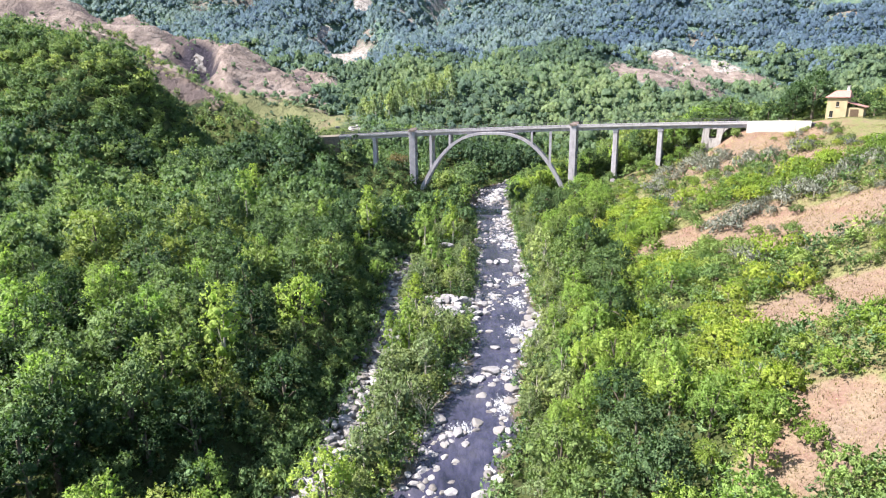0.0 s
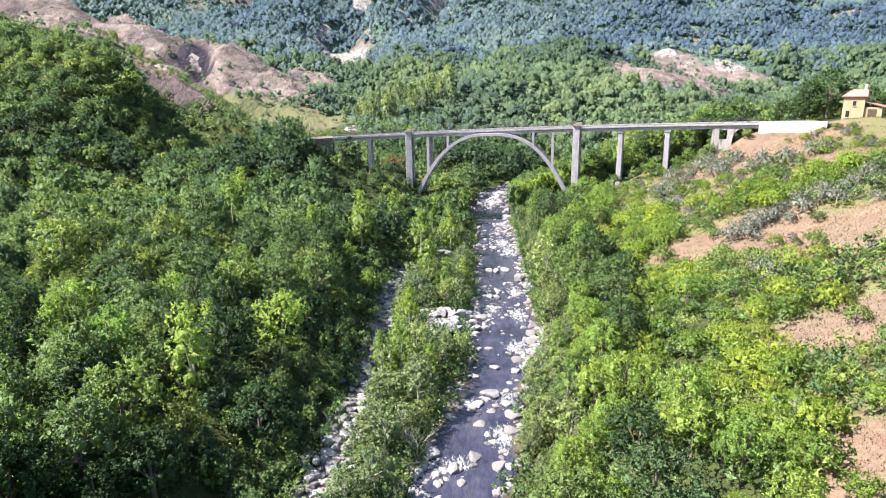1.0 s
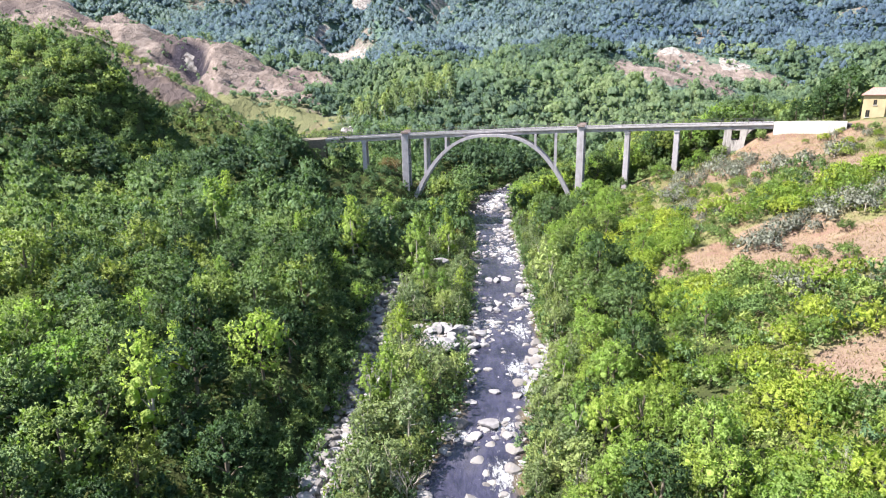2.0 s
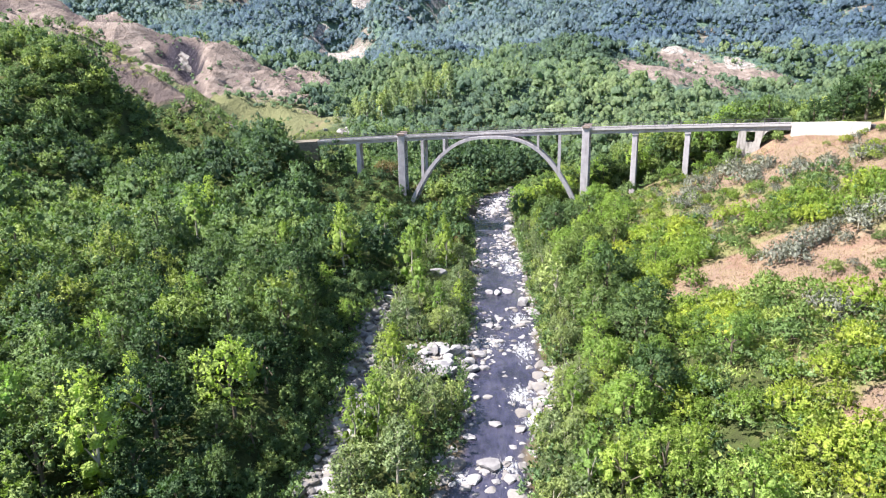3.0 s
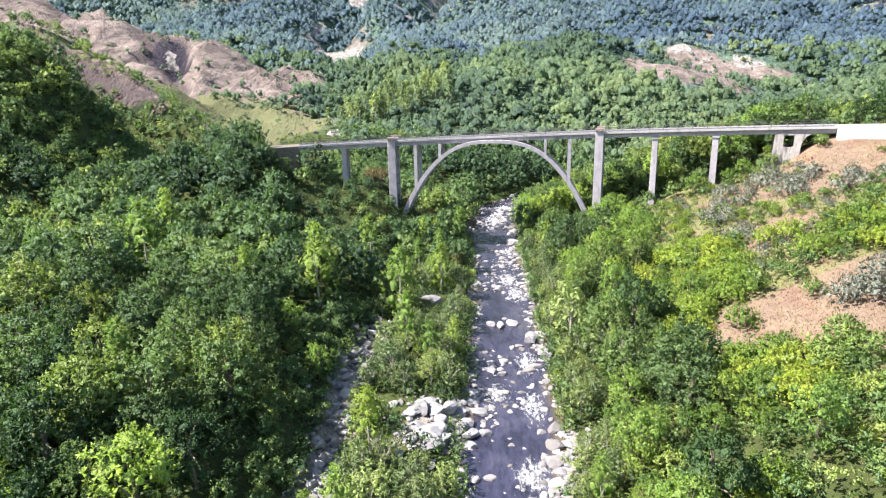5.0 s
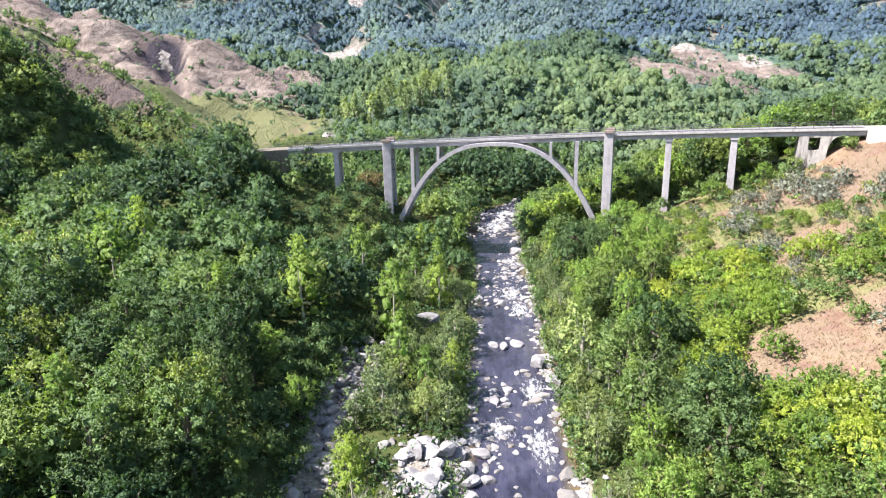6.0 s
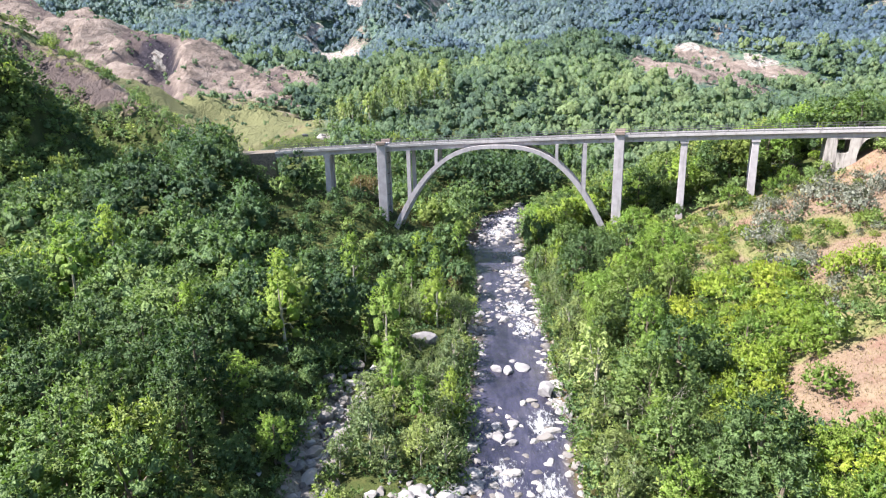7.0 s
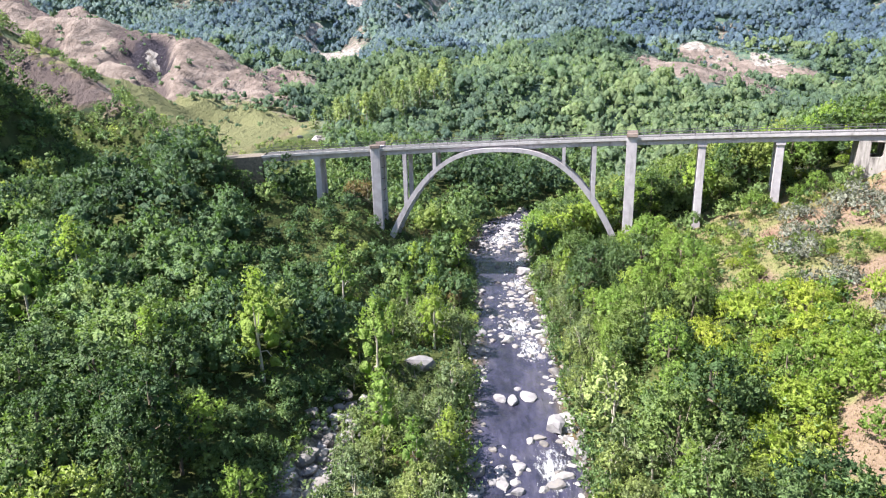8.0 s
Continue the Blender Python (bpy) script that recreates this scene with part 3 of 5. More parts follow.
def sweep(profile, x0, x1, step=2.0):
    """A closed profile of (side, height over the deck's edge) drawn along the bridge."""
    bm = bmesh.new()
    n = max(2, int(abs(x1 - x0) / step) + 1)
    rings = [[bm.verts.new(spot(x, s, deck_z(x) + h)) for s, h in profile] for x in np.linspace(x0, x1, n)]
    for a, b in zip(rings, rings[1:]):
        for k in range(len(profile)):
            bm.faces.new((a[k], a[(k + 1) % len(profile)], b[(k + 1) % len(profile)], b[k]))
    bm.faces.new(rings[0])
    bm.faces.new(rings[-1][::-1])
    return bm


def prism(bm, outline, x0, s0, s1):
    """An outline of (along, z) at x0, with thickness from side s0 to s1."""
    a = [bm.verts.new(spot(x0, s0, z, d)) for d, z in outline]
    b = [bm.verts.new(spot(x0, s1, z, d)) for d, z in outline]
    n = len(outline)
    bm.faces.new(a)
    bm.faces.new(b[::-1])
    for k in range(n):
        bm.faces.new((a[k], b[k], b[(k + 1) % n], a[(k + 1) % n]))
    return bm


def ribbed_pier(x, half, reach, flange, z0, z1, flare=0.0):
    """Two upright columns, near and far, joined by a recessed web."""
    bm = bmesh.new()
    for s0, s1, thin in ((-reach, flange - reach, 1.0), (reach - flange, reach, 1.0)):
        prism(bm, [(-half * thin - flare, z0), (half * thin + flare, z0), (half * thin, z1), (-half * thin, z1)], x, s0, s1)
    bmesh.ops.bevel(bm, geom=bm.edges[:], offset=0.06, segments=1, affect="EDGES")
    prism(bm, [(-half * 0.5, z0), (half * 0.5, z0), (half * 0.5, z1 - 0.01), (-half * 0.5, z1 - 0.01)], x, flange - reach - 0.03, reach - flange + 0.03)
    return bm


def build_bridge():
    bridge = thing("arch_bridge", "grey weathered concrete arch bridge curving over the stream", "bridge")
    x0, x1 = -36.0, 71.0
    part("deck_slab", sweep([(-3.25, -0.50), (-3.25, -0.26), (3.25, -0.26), (3.25, -0.50)], x0, x1), CONCRETE, bridge)
    part("carriageway", sweep([(-2.85, -0.256), (-2.85, -0.20), (2.85, -0.20), (2.85, -0.256)], x0, x1), ASPHALT, bridge, "worn grey asphalt carriageway")
    for s in (-1, 1):
        a, b = sorted((s * 2.86, s * 3.35))
        part("kerb", sweep([(a, -0.42), (a, 0.0), (b, 0.0), (b, -0.42)], x0, x1), KERB, bridge, "pale concrete kerb strip")
        a, b = sorted((s * 1.9, s * 2.75))
        part("girder", sweep([(a, -1.28), (a, -0.502), (b, -0.502), (b, -1.28)], x0, x1), CONCRETE, bridge)
        side = s * 3.22
        for h in (0.42, 0.78):
            part("rail", sweep([(side - 0.035, h), (side - 0.035, h + 0.07), (side + 0.035, h + 0.07), (side + 0.035, h)], x0, x1), STEEL, bridge, "thin metal rail")
        for x in np.arange(x0 + 1, x1, 2.6):
            bm = bmesh.new()
            tube(bm, [spot(x, side, deck_z(x) - 0.02), spot(x, side, deck_z(x) + 0.9)], (0.06, 0.05), 5)
            part("rail_post", bm, STEEL, bridge)
    # tall slab piers either side of the arch, with caps that stand over the deck
    for x in (-14.7, 30.8):
        top = deck_z(x) + 0.15
        base = min(height(x, axis_y(x) + d) for d in (-3.5, 0, 3.5)) - 1.5
        pier = part("main_pier", ribbed_pier(x, 0.86, 3.75, 1.5, base, top), CONCRETE, bridge, "tall concrete pier rising past the deck")
        for s in (-3.55, 3.55):
            bm = prism(bmesh.new(), [(-0.9, top), (0.9, top), (0.9, top + 0.6), (-0.9, top + 0.6)], x, s - 0.5, s + 0.5)
            bmesh.ops.bevel(bm, geom=bm.edges[:], offset=0.05, segments=1, affect="EDGES")
            part("pier_cap", bm, RUST, pier, "brown stained pier cap")
        for k, z in enumerate(np.arange(base + 6, top - 1.2, 2.1)):
            for e in (-1, 1):
                bm = bmesh.new()
                tube(bm, [spot(x, -2.2, z, e * 0.85), spot(x, -2.25, z + 0.1, e * 1.35), spot(x, -2.25, z + 0.45, e * 1.4)], (0.06, 0.06, 0.05), 5)
                part("bracket", bm, IRON, pier, "rusty iron bracket")
    # slender piers of the approaches
    for x, half in ((-25.8, 0.5), (41.6, 0.56), (52.4, 0.56)):
        base = min(height(x, axis_y(x) + d) for d in (-3, 0, 3)) - 1.5
        pier = part("pier", ribbed_pier(x, half, 2.8, 1.1, base, deck_z(x) - 1.27, 0.08), CONCRETE, bridge)
        for s in (-1, 1):
            bm = prism(bmesh.new(), [(-half - 0.14, deck_z(x) - 1.75), (half + 0.14, deck_z(x) - 1.75), (half + 0.14, deck_z(x) - 1.285), (-half - 0.14, deck_z(x) - 1.285)], x, s * 2.35 - 0.62, s * 2.35 + 0.62)
            part("pier_head", bm, CONCRETE, pier)
    # the arch: two ribs with cross beams, and columns standing on them
    cx, crown = 8.2, 25.15

    def rib_z(x):
        return crown - 0.00453 * abs(x - cx) ** 2.72

    chord0, chord1 = spot(-14.7, 0, 0), spot(30.8, 0, 0)
    line = (chord1 - chord0)
    across = Vector((-line.y, line.x, 0)).normalized()

    def rib_point(x, s, z):
        p = chord0 + line * ((x - chord0.x) / line.x) + across * s
        return Vector((p.x, p.y, z))

    reach = 21.3
    stations = cx + reach * np.sin(np.linspace(-1, 1, 41) * math.pi / 2)
    for s in (-2.3, 2.3):
        bm = bmesh.new()
        rings = []
        for x in stations:
            e = 0.2
            tangent = Vector((2 * e, rib_z(x + e) - rib_z(x - e))).normalized()
            t = 0.34 + 0.2 * (abs(x - cx) / reach) ** 2
            up = (-tangent.y * t, tangent.x * t)
            rings.append([bm.verts.new(rib_point(x + k * up[0], s + w, rib_z(x) + k * up[1])) for k, w in ((-1, -0.55), (1, -0.55), (1, 0.55), (-1, 0.55))])
        for a, b in zip(rings, rings[1:]):
            for k in range(4):
                bm.faces.new((a[k], a[(k + 1) % 4], b[(k + 1) % 4], b[k]))
        bm.faces.new(rings[0])
        bm.faces.new(rings[-1][::-1])
        part("arch_rib", bm, CONCRETE, bridge, "slender curved concrete arch rib")
    for x in (-10.5, -6.5, -2.5, 2.5, 14, 19, 23, 27):
        bm = bmesh.new()
        a, b = rib_point(x, -1.76, rib_z(x)), rib_point(x, 1.76, rib_z(x))
        tube(bm, [a, b], (0.28, 0.28), 4)
        part("cross_beam", bm, CONCRETE, bridge)
    for x, half in ((-9.1, 0.34), (-3.6, 0.28), (19.3, 0.26), (24.4, 0.34)):
        for s in (-2.3, 2.3):
            bm = bmesh.new()
            c = rib_point(x, s, 0)
            d = line.normalized()
            vs = []
            for z, in ((rib_z(x) - 0.2,), (deck_z(x) - 1.27,)):
                for i, j in ((-1, -1), (1, -1), (1, 1), (-1, 1)):
                    p = c + d * half * i + across * 0.42 * j
                    vs.append(bm.verts.new((p.x, p.y, z)))
            for q in ((0, 1, 5, 4), (1, 2, 6, 5), (2, 3, 7, 6), (3, 0, 4, 7), (4, 5, 6, 7), (3, 2, 1, 0)):
                bm.faces.new([vs[i] for i in q])
            part("spandrel_column", bm, CONCRETE, bridge, "upright concrete column standing on the arch")
    for x, s in ((-13.0, 0), (29.2, 0)):
        bm = bmesh.new()
        z = rib_z(-12.6)
        prism(bm, [(-2.2, z - 5), (2.6, z - 5), (1.6, z - 0.3), (-1.4, z - 0.3)], x, -3.4, 3.4)
        part("footing", bm, CONCRETE, bridge)
    # last pier: a pierced wall whose far corner curves into the deck
    x = 64.3
    top = deck_z(x) - 1.28
    base = height(x, axis_y(x)) - 4.0
    bm = bmesh.new()
    for s0, s1 in ((-3.0, -2.2), (2.2, 3.0)):
        prism(bm, [(-2.9, base), (-0.95, base), (-0.95, top), (-2.5, top)], x, s0, s1)
        prism(bm, [(-0.95, base), (0.75, base), (0.75, top - 2.3), (0.5, top - 2.5), (-0.7, top - 2.5), (-0.95, top - 2.3)], x, s0, s1)
        prism(bm, [(-0.95, top - 0.25), (0.75, top - 0.25), (0.75, top), (-0.95, top)], x, s0, s1)
        curve = [(1.9 + 1.7 * (1 - math.cos(a)), top - 3.3 + 3.3 * math.sin(a)) for a in np.linspace(0, math.pi / 2, 7)]
        prism(bm, [(0.75, base), (1.9, base)] + curve + [(0.75, top)], x, s0, s1)
    prism(bm, [(-2.9, base), (-2.1, base), (-1.8, top), (-2.5, top)], x, -2.2, 2.2)
    part("end_pier", bm, STAINED, bridge, "pale pierced end pier with dark damp stains")
    # abutments
    for xa, xb, mat in ((-45.0, -36.05, DARK_STONE), (71.05, 73.5, PALE_CONCRETE)):
        bm = bmesh.new()
        za = deck_z(xa)
        prism(bm, [(0, za - 9), (xb - xa, za - 9), (xb - xa, deck_z(xb) - 0.1), (0, za - 0.1)], xa, -3.6, 3.6)
        part("abutment", bm, mat, bridge, "dark stone abutment" if mat is DARK_STONE else "pale concrete abutment")
    return bridge


build_bridge()

# road that runs on from the bridge, with a white retaining wall
def strip(name, xa, xb, s0, s1, lift, mat, n=30):
    bm = bmesh.new()
    rows = [(spot(x, s0, deck_z(min(x, 78)) + lift), spot(x, s1, deck_z(min(x, 78)) + lift)) for x in np.linspace(xa, xb, n)]
    top = [(bm.verts.new(a), bm.verts.new(b)) for a, b in rows]
    low = [(bm.verts.new(a - Vector((0, 0, 0.6))), bm.verts.new(b - Vector((0, 0, 0.6)))) for a, b in rows]
    for i in range(n - 1):
        bm.faces.new((top[i][0], top[i + 1][0], top[i + 1][1], top[i][1]))
        for k in (0, 1):
            bm.faces.new((top[i][k], top[i + 1][k], low[i + 1][k], low[i][k]))
    for i in (0, n - 1):
        bm.faces.new((top[i][0], top[i][1], low[i][1], low[i][0]))
    return part(name, bm, mat)


road = strip("road", 71.2, 84, -3.1, 3.1, -0.2, ASPHALT)
tagged(road, "grey asphalt road running on from the bridge", "road", kind="structure")
road = strip("road", -46, -36.2, -3.1, 3.1, -0.2, ASPHALT)
tagged(road, "grey asphalt road among trees by the bridge", "road", kind="structure")


def build_retaining_wall():
    wall = thing("retaining_wall", "sunlit white retaining wall along the road", "wall")
    bm = bmesh.new()
    n = 12
    for i, (xa, xb) in enumerate(zip(np.linspace(71.2, 83.2, n + 1), np.linspace(71.2, 83.2, n + 1)[1:])):
        a0, b0 = spot(xa, -3.9, 0), spot(xb, -3.9, 0)
        a1, b1 = spot(xa, -3.3, 0), spot(xb, -3.3, 0)
        za, zb = deck_z(xa) + 0.35 - 0.04 * max(xa - 79, 0), deck_z(xb) + 0.35 - 0.04 * max(xb - 79, 0)
        lo = 22.5
        vs = [bm.verts.new((p.x, p.y, z)) for p, z in ((a0, lo), (b0, lo), (b1, lo), (a1, lo), (a0, za), (b0, zb), (b1, zb), (a1, za))]
        for q in ((0, 1, 5, 4), (2, 3, 7, 6), (4, 5, 6, 7)) + (((3, 0, 4, 7),) if i == 0 else ()) + (((1, 2, 6, 5),) if i == n - 1 else ()):
            bm.faces.new([vs[k] for k in q])
    bmesh.ops.remove_doubles(bm, verts=bm.verts[:], dist=0.001)
    part("wall_body", bm, PALE_CONCRETE, wall)
    return wall


build_retaining_wall()


def build_house():
    m = pose(91.0, 153.2, 29.3, 0, 0, -40)
    house = thing("house", "small yellow plastered house with a red tiled roof", "house", m)
    w, d, h = 2.1, 2.0, 5.0
    bm = bmesh.new()
    box(bm, -w, w, -d, d, -2.5, h, 0.03)
    part("house_body", bm, PLASTER, house)
    # hipped roof of overlapping tile courses
    bm = bmesh.new()
    e, r = 0.45, 1.5
    n = 9
    for k in range(n):
        a, b = k / n, (k + 1) / n
        za, zb = h + r * a + 0.04, h + r * b + 0.04
        for s in (-1, 1):
            xa0, xa1 = -w - e + a * 1.6, w + e - a * 0.4
            xb0, xb1 = -w - e + b * 1.6, w + e - b * 0.4
            ya, yb = s * (d + e) * (1 - a), s * (d + e) * (1 - b)
            vs = [bm.verts.new(p) for p in ((xa0, ya, za), (xa1, ya, za), (xb1, yb, zb), (xb0, yb, zb), (xa0, ya, za - 0.12), (xa1, ya, za - 0.12))]
            bm.faces.new(vs[:4])
            bm.faces.new((vs[0], vs[1], vs[5], vs[4]))
        for xs_, t in ((-1, 1.6), (1, 0.4)):
            xa, xb = xs_ * (w + e) - xs_ * a * t, xs_ * (w + e) - xs_ * b * t
            ya, yb = (d + e) * (1 - a), (d + e) * (1 - b)
            vs = [bm.verts.new(p) for p in ((xa, -ya, za), (xa, ya, za), (xb, yb, zb), (xb, -yb, zb))]
            bm.faces.new(vs)
    bmesh.ops.remove_doubles(bm, verts=bm.verts[:], dist=0.002)
    box(bm, -w - e, w + e, -d - e, d + e, h - 0.06, h - 0.002)
    part("roof", bm, ROOF_TILE, house, "red clay tile roof")
    bm = bmesh.new()
    box(bm, 1.2, 1.75, 0.5, 1.05, h, h + 2.5, 0.03)
    box(bm, 1.1, 1.85, 0.4, 1.15, h + 2.5, h + 2.64, 0.02)
    part("chimney", bm, PALE_CONCRETE, house, "pale chimney")
    for x, z, hw, hh in ((0.1, 2.9, 0.3, 0.55), (-1.0, 0.3, 0.35, 0.75)):
        bm = bmesh.new()
        box(bm, x - hw, x + hw, -d - 0.035, -d - 0.006, z, z + 2 * hh)
        win = part("window", bm, GLASS_DARK, house, "small dark window")
        bm = bmesh.new()
        box(bm, x - hw - 0.12, x + hw + 0.12, -d - 0.16, -d - 0.004, z - 0.14, z - 0.004, 0.02)
        part("sill", bm, PALE_CONCRETE, win)
        bm = bmesh.new()
        box(bm, x - 0.03, x + 0.03, -d - 0.05, -d - 0.036, z, z + 2 * hh)
        part("glazing_bar", bm, WOOD_AND_OPENING_DARK, win)
    bm = bmesh.new()
    box(bm, w + 0.01, w + 3.4, -1.5, 2.4, -2.5, 2.6, 0.03)
    annex = part("annex", bm, PLASTER, house, "low plastered annex")
    bm = bmesh.new()
    vs = [bm.verts.new(p) for p in ((w + 0.01, -1.9, 3.9), (w + 3.9, -1.9, 2.75), (w + 3.9, 2.8, 2.75), (w + 0.01, 2.8, 3.9), (w + 0.01, -1.9, 3.75), (w + 3.9, -1.9, 2.6), (w + 3.9, 2.8, 2.6), (w + 0.01, 2.8, 3.75))]
    for q in ((0, 1, 2, 3), (4, 7, 6, 5), (0, 4, 5, 1), (2, 6, 7, 3), (1, 5, 6, 2), (0, 3, 7, 4)):
        bm.faces.new([vs[i] for i in q])
    part("annex_roof", bm, ROOF_TILE, annex)
    # flat dark panel stands in for the shade inside the annex opening
    bm = bmesh.new()
    box(bm, w + 0.7, w + 2.4, -1.54, -1.506, -0.4, 2.2)
    part("opening", bm, WOOD_AND_OPENING_DARK, annex, "dark panel standing for the annex's shaded opening")
    return house


build_house()


# ---- plants ----
rng = np.random.default_rng(7)


def unit(v):
    return v / np.maximum(np.linalg.norm(v, axis=-1, keepdims=True), 1e-9)


def cards(r, centres, radii, per, size, droop=0.0, spread=0.4, low=-0.55, tall=1.0, heart=None, bend=0.0, tuft=8):
    """Leaves in tufts at the ends of twigs, which stand out of round clumps, outwards and up."""
    twigs = max(1, per // tuft)
    n = len(centres) * twigs
    c = np.repeat(np.asarray(centres, float), twigs, 0)
    rad = np.repeat(np.asarray(radii, float), twigs, 0)
    d = unit(r.normal(size=(n, 3)))
    d[:, 2] = np.where(d[:, 2] < low, -d[:, 2], d[:, 2])
    if heart is not None:
        # leaves grow on the crown's outside
        out = unit(c - np.array((0, 0, heart)))
        back = np.minimum((d * out).sum(1, keepdims=True) + 0.1, 0)
        d = unit(d - 2 * back * out)
    reach = r.uniform(0.6, 1.12, (n, 1)) ** 0.8
    tip = c + d * rad[:, None] * np.array((1, 1, tall)) * reach
    axis = unit(d + spread * r.normal(size=(n, 3)) + np.array((0, 0, 0.45 - droop)))
    long = size * r.uniform(0.9, 2.3, (n, 1))
    # the leaves of each tuft, along and round its twig
    k = n * tuft
    d, tip, axis, long = (np.repeat(q, tuft, 0) for q in (d, tip, axis, long))
    t = unit(axis * 0.7 + 0.75 * r.normal(size=(k, 3)) - np.array((0, 0, 0.4 * droop)))
    p = tip + axis * long * r.uniform(-0.7, 0.7, (k, 1)) + t * long * 0.28
    nrm = unit(np.cross(t, r.normal(size=(k, 3))))
    nrm = nrm * np.where((nrm * (d + np.array((0, 0, 0.8)))).sum(1, keepdims=True) < 0, -1, 1)
    b = np.cross(nrm, t)
    s = size * r.uniform(0.6, 1.25, (k, 1))
    w = r.uniform(0.22, 0.5, (2, k, 1))
    f = r.uniform(0.1, 0.5, (2, k, 1))
    v = np.stack([p - t * s * f[0] + b * s * w[0], p - t * s * f[1] - b * s * w[1], p + t * s * 0.8], 1)
    lit = 0.4 * d + 0.7 * axis + 0.38 * nrm
    if heart is not None:
        lit = lit + 0.6 * bend * unit(p - np.array((0, 0, heart)))
    lit = unit(lit)
    return v.reshape(-1, 3), np.repeat(lit, 3, 0)


def ico_faces():
    bm = bmesh.new()
    bmesh.ops.create_icosphere(bm, subdivisions=1, radius=1.0)
    v = np.array([q.co[:] for q in bm.verts])
    f = np.array([[q.index for q in g.verts] for g in bm.faces if g.calc_center_median().z > -0.6])
    bm.free()
    return v, f


ICO, ICO_FACES = ico_faces()


def lumps(r, centres, radii, tall, heart, bend=0.55, lift=0.0):
    """Uneven rounded hearts of leaf clumps, broken up so that no two are alike."""
    vs_, ns_ = [], []
    for q, s in zip(centres, radii):
        d = ICO * r.uniform(0.7, 1.2, (len(ICO), 1))
        vs_.append((q + d * s * np.array((1, 1, tall)))[ICO_FACES].reshape(-1, 3))
        n = unit(ICO * 0.6 + bend * unit(q + ICO * s - np.array((0, 0, heart))) + 0.4 * r.normal(size=ICO.shape) + np.array((0, 0, lift)))
        ns_.append(n[ICO_FACES].reshape(-1, 3))
    return np.concatenate(vs_), np.concatenate(ns_)


def foliage(r, c, rr, per, size, droop=0.0, spread=0.4, low=-0.55, tall=1.0, heart=None):
    """Fine leaves round the clumps' dense hearts."""
    outer = cards(r, c, rr, per, size, droop, spread, low, tall, heart, 0.6)
    inner = lumps(r, c, np.asarray(rr) * 0.38, tall, heart)
    return np.concatenate([outer[0], inner[0]]), np.concatenate([outer[1], inner[1]])


def oak_clumps(r, h, rad, n):
    """Clumps on an uneven dome that reaches nearly to the ground, with some upright shoots."""
    k = np.arange(n) + 0.5
    polar = np.arccos(1 - 1.72 * k / n)
    turn = k * 2.39996 + r.uniform(0, 6.28)
    q = r.uniform(0.6, 1.05, n)
    c = np.stack([np.sin(polar) * np.cos(turn) * rad * 0.72 * q, np.sin(polar) * np.sin(turn) * rad * 0.72 * q, h * 0.50 + np.cos(polar) * h * 0.36 * q], 1)
    c += r.normal(size=c.shape) * rad * 0.10
    rr = rad * r.uniform(0.24, 0.42, n)
    rr[: n // 3] *= r.uniform(0.65, 0.95, n // 3)
    return c, rr


def column_clumps(r, h, rad, n):
    z = np.linspace(0.18, 0.95, n)
    turn = np.arange(n) * 2.4 + r.uniform(0, 6)
    off = rad * 0.5 * np.sin(np.pi * np.clip(z * 0.9 + 0.1, 0, 1))
    c = np.stack([np.cos(turn) * off, np.sin(turn) * off, z * h], 1) + r.normal(size=(n, 3)) * 0.15
    return c, rad * (0.6 * np.sin(np.pi * (0.18 + 0.74 * z)) + 0.12) * r.uniform(0.75, 1.2, n)


def bush_clumps(r, h, rad, n):
    turn = np.arange(n) * 2.4 + r.uniform(0, 6)
    q = np.sqrt((np.arange(n) + 0.3) / n)
    c = np.stack([np.cos(turn) * q * rad * 0.75, np.sin(turn) * q * rad * 0.75, h * (0.66 - 0.42 * q * r.uniform(0.4, 1.2, n))], 1)
    return c, rad * r.uniform(0.28, 0.46, n)


def tris_of(v):
    return np.arange(len(v)).reshape(-1, 3)


def crown_mesh(name, v, mat, lit=None):
    """Leaves; lit: the way each one faces the light, rounded over its clump."""
    me = mesh_from(name, v, 3, tris_of(v), (mat,), lit is not None)
    if lit is not None:
        me.normals_split_custom_set_from_vertices(lit.astype(np.float32).tolist())
    return me


def trunk_mesh(name, r, h, thick, centres, limbs, mat):
    bm = bmesh.new()
    lean = r.normal(size=2) * 0.04 * h
    stem = [(0, 0, -0.5), (lean[0] * 0.2, lean[1] * 0.2, h * 0.2), (lean[0] * 0.6, lean[1] * 0.6, h * 0.45), (lean[0], lean[1], h * 0.72)]
    tube(bm, stem, (thick * 1.3, thick, thick * 0.7, thick * 0.3), 7)
    for c in centres[:: max(1, len(centres) // limbs)][:limbs]:
        base = Vector(stem[1]).lerp(Vector(stem[2]), r.uniform(0.2, 1.0))
        mid = base.lerp(Vector(c), 0.5) + Vector((0, 0, 0.15 * h * r.uniform(0, 0.5)))
        tube(bm, [base, mid, Vector(c)], (thick * 0.5, thick * 0.32, thick * 0.1), 5)
    bmesh.ops.recalc_face_normals(bm, faces=bm.faces)
    me = bpy.data.meshes.new(name)
    bm.to_mesh(me)
    bm.free()
    me.materials.append(mat)
    return me


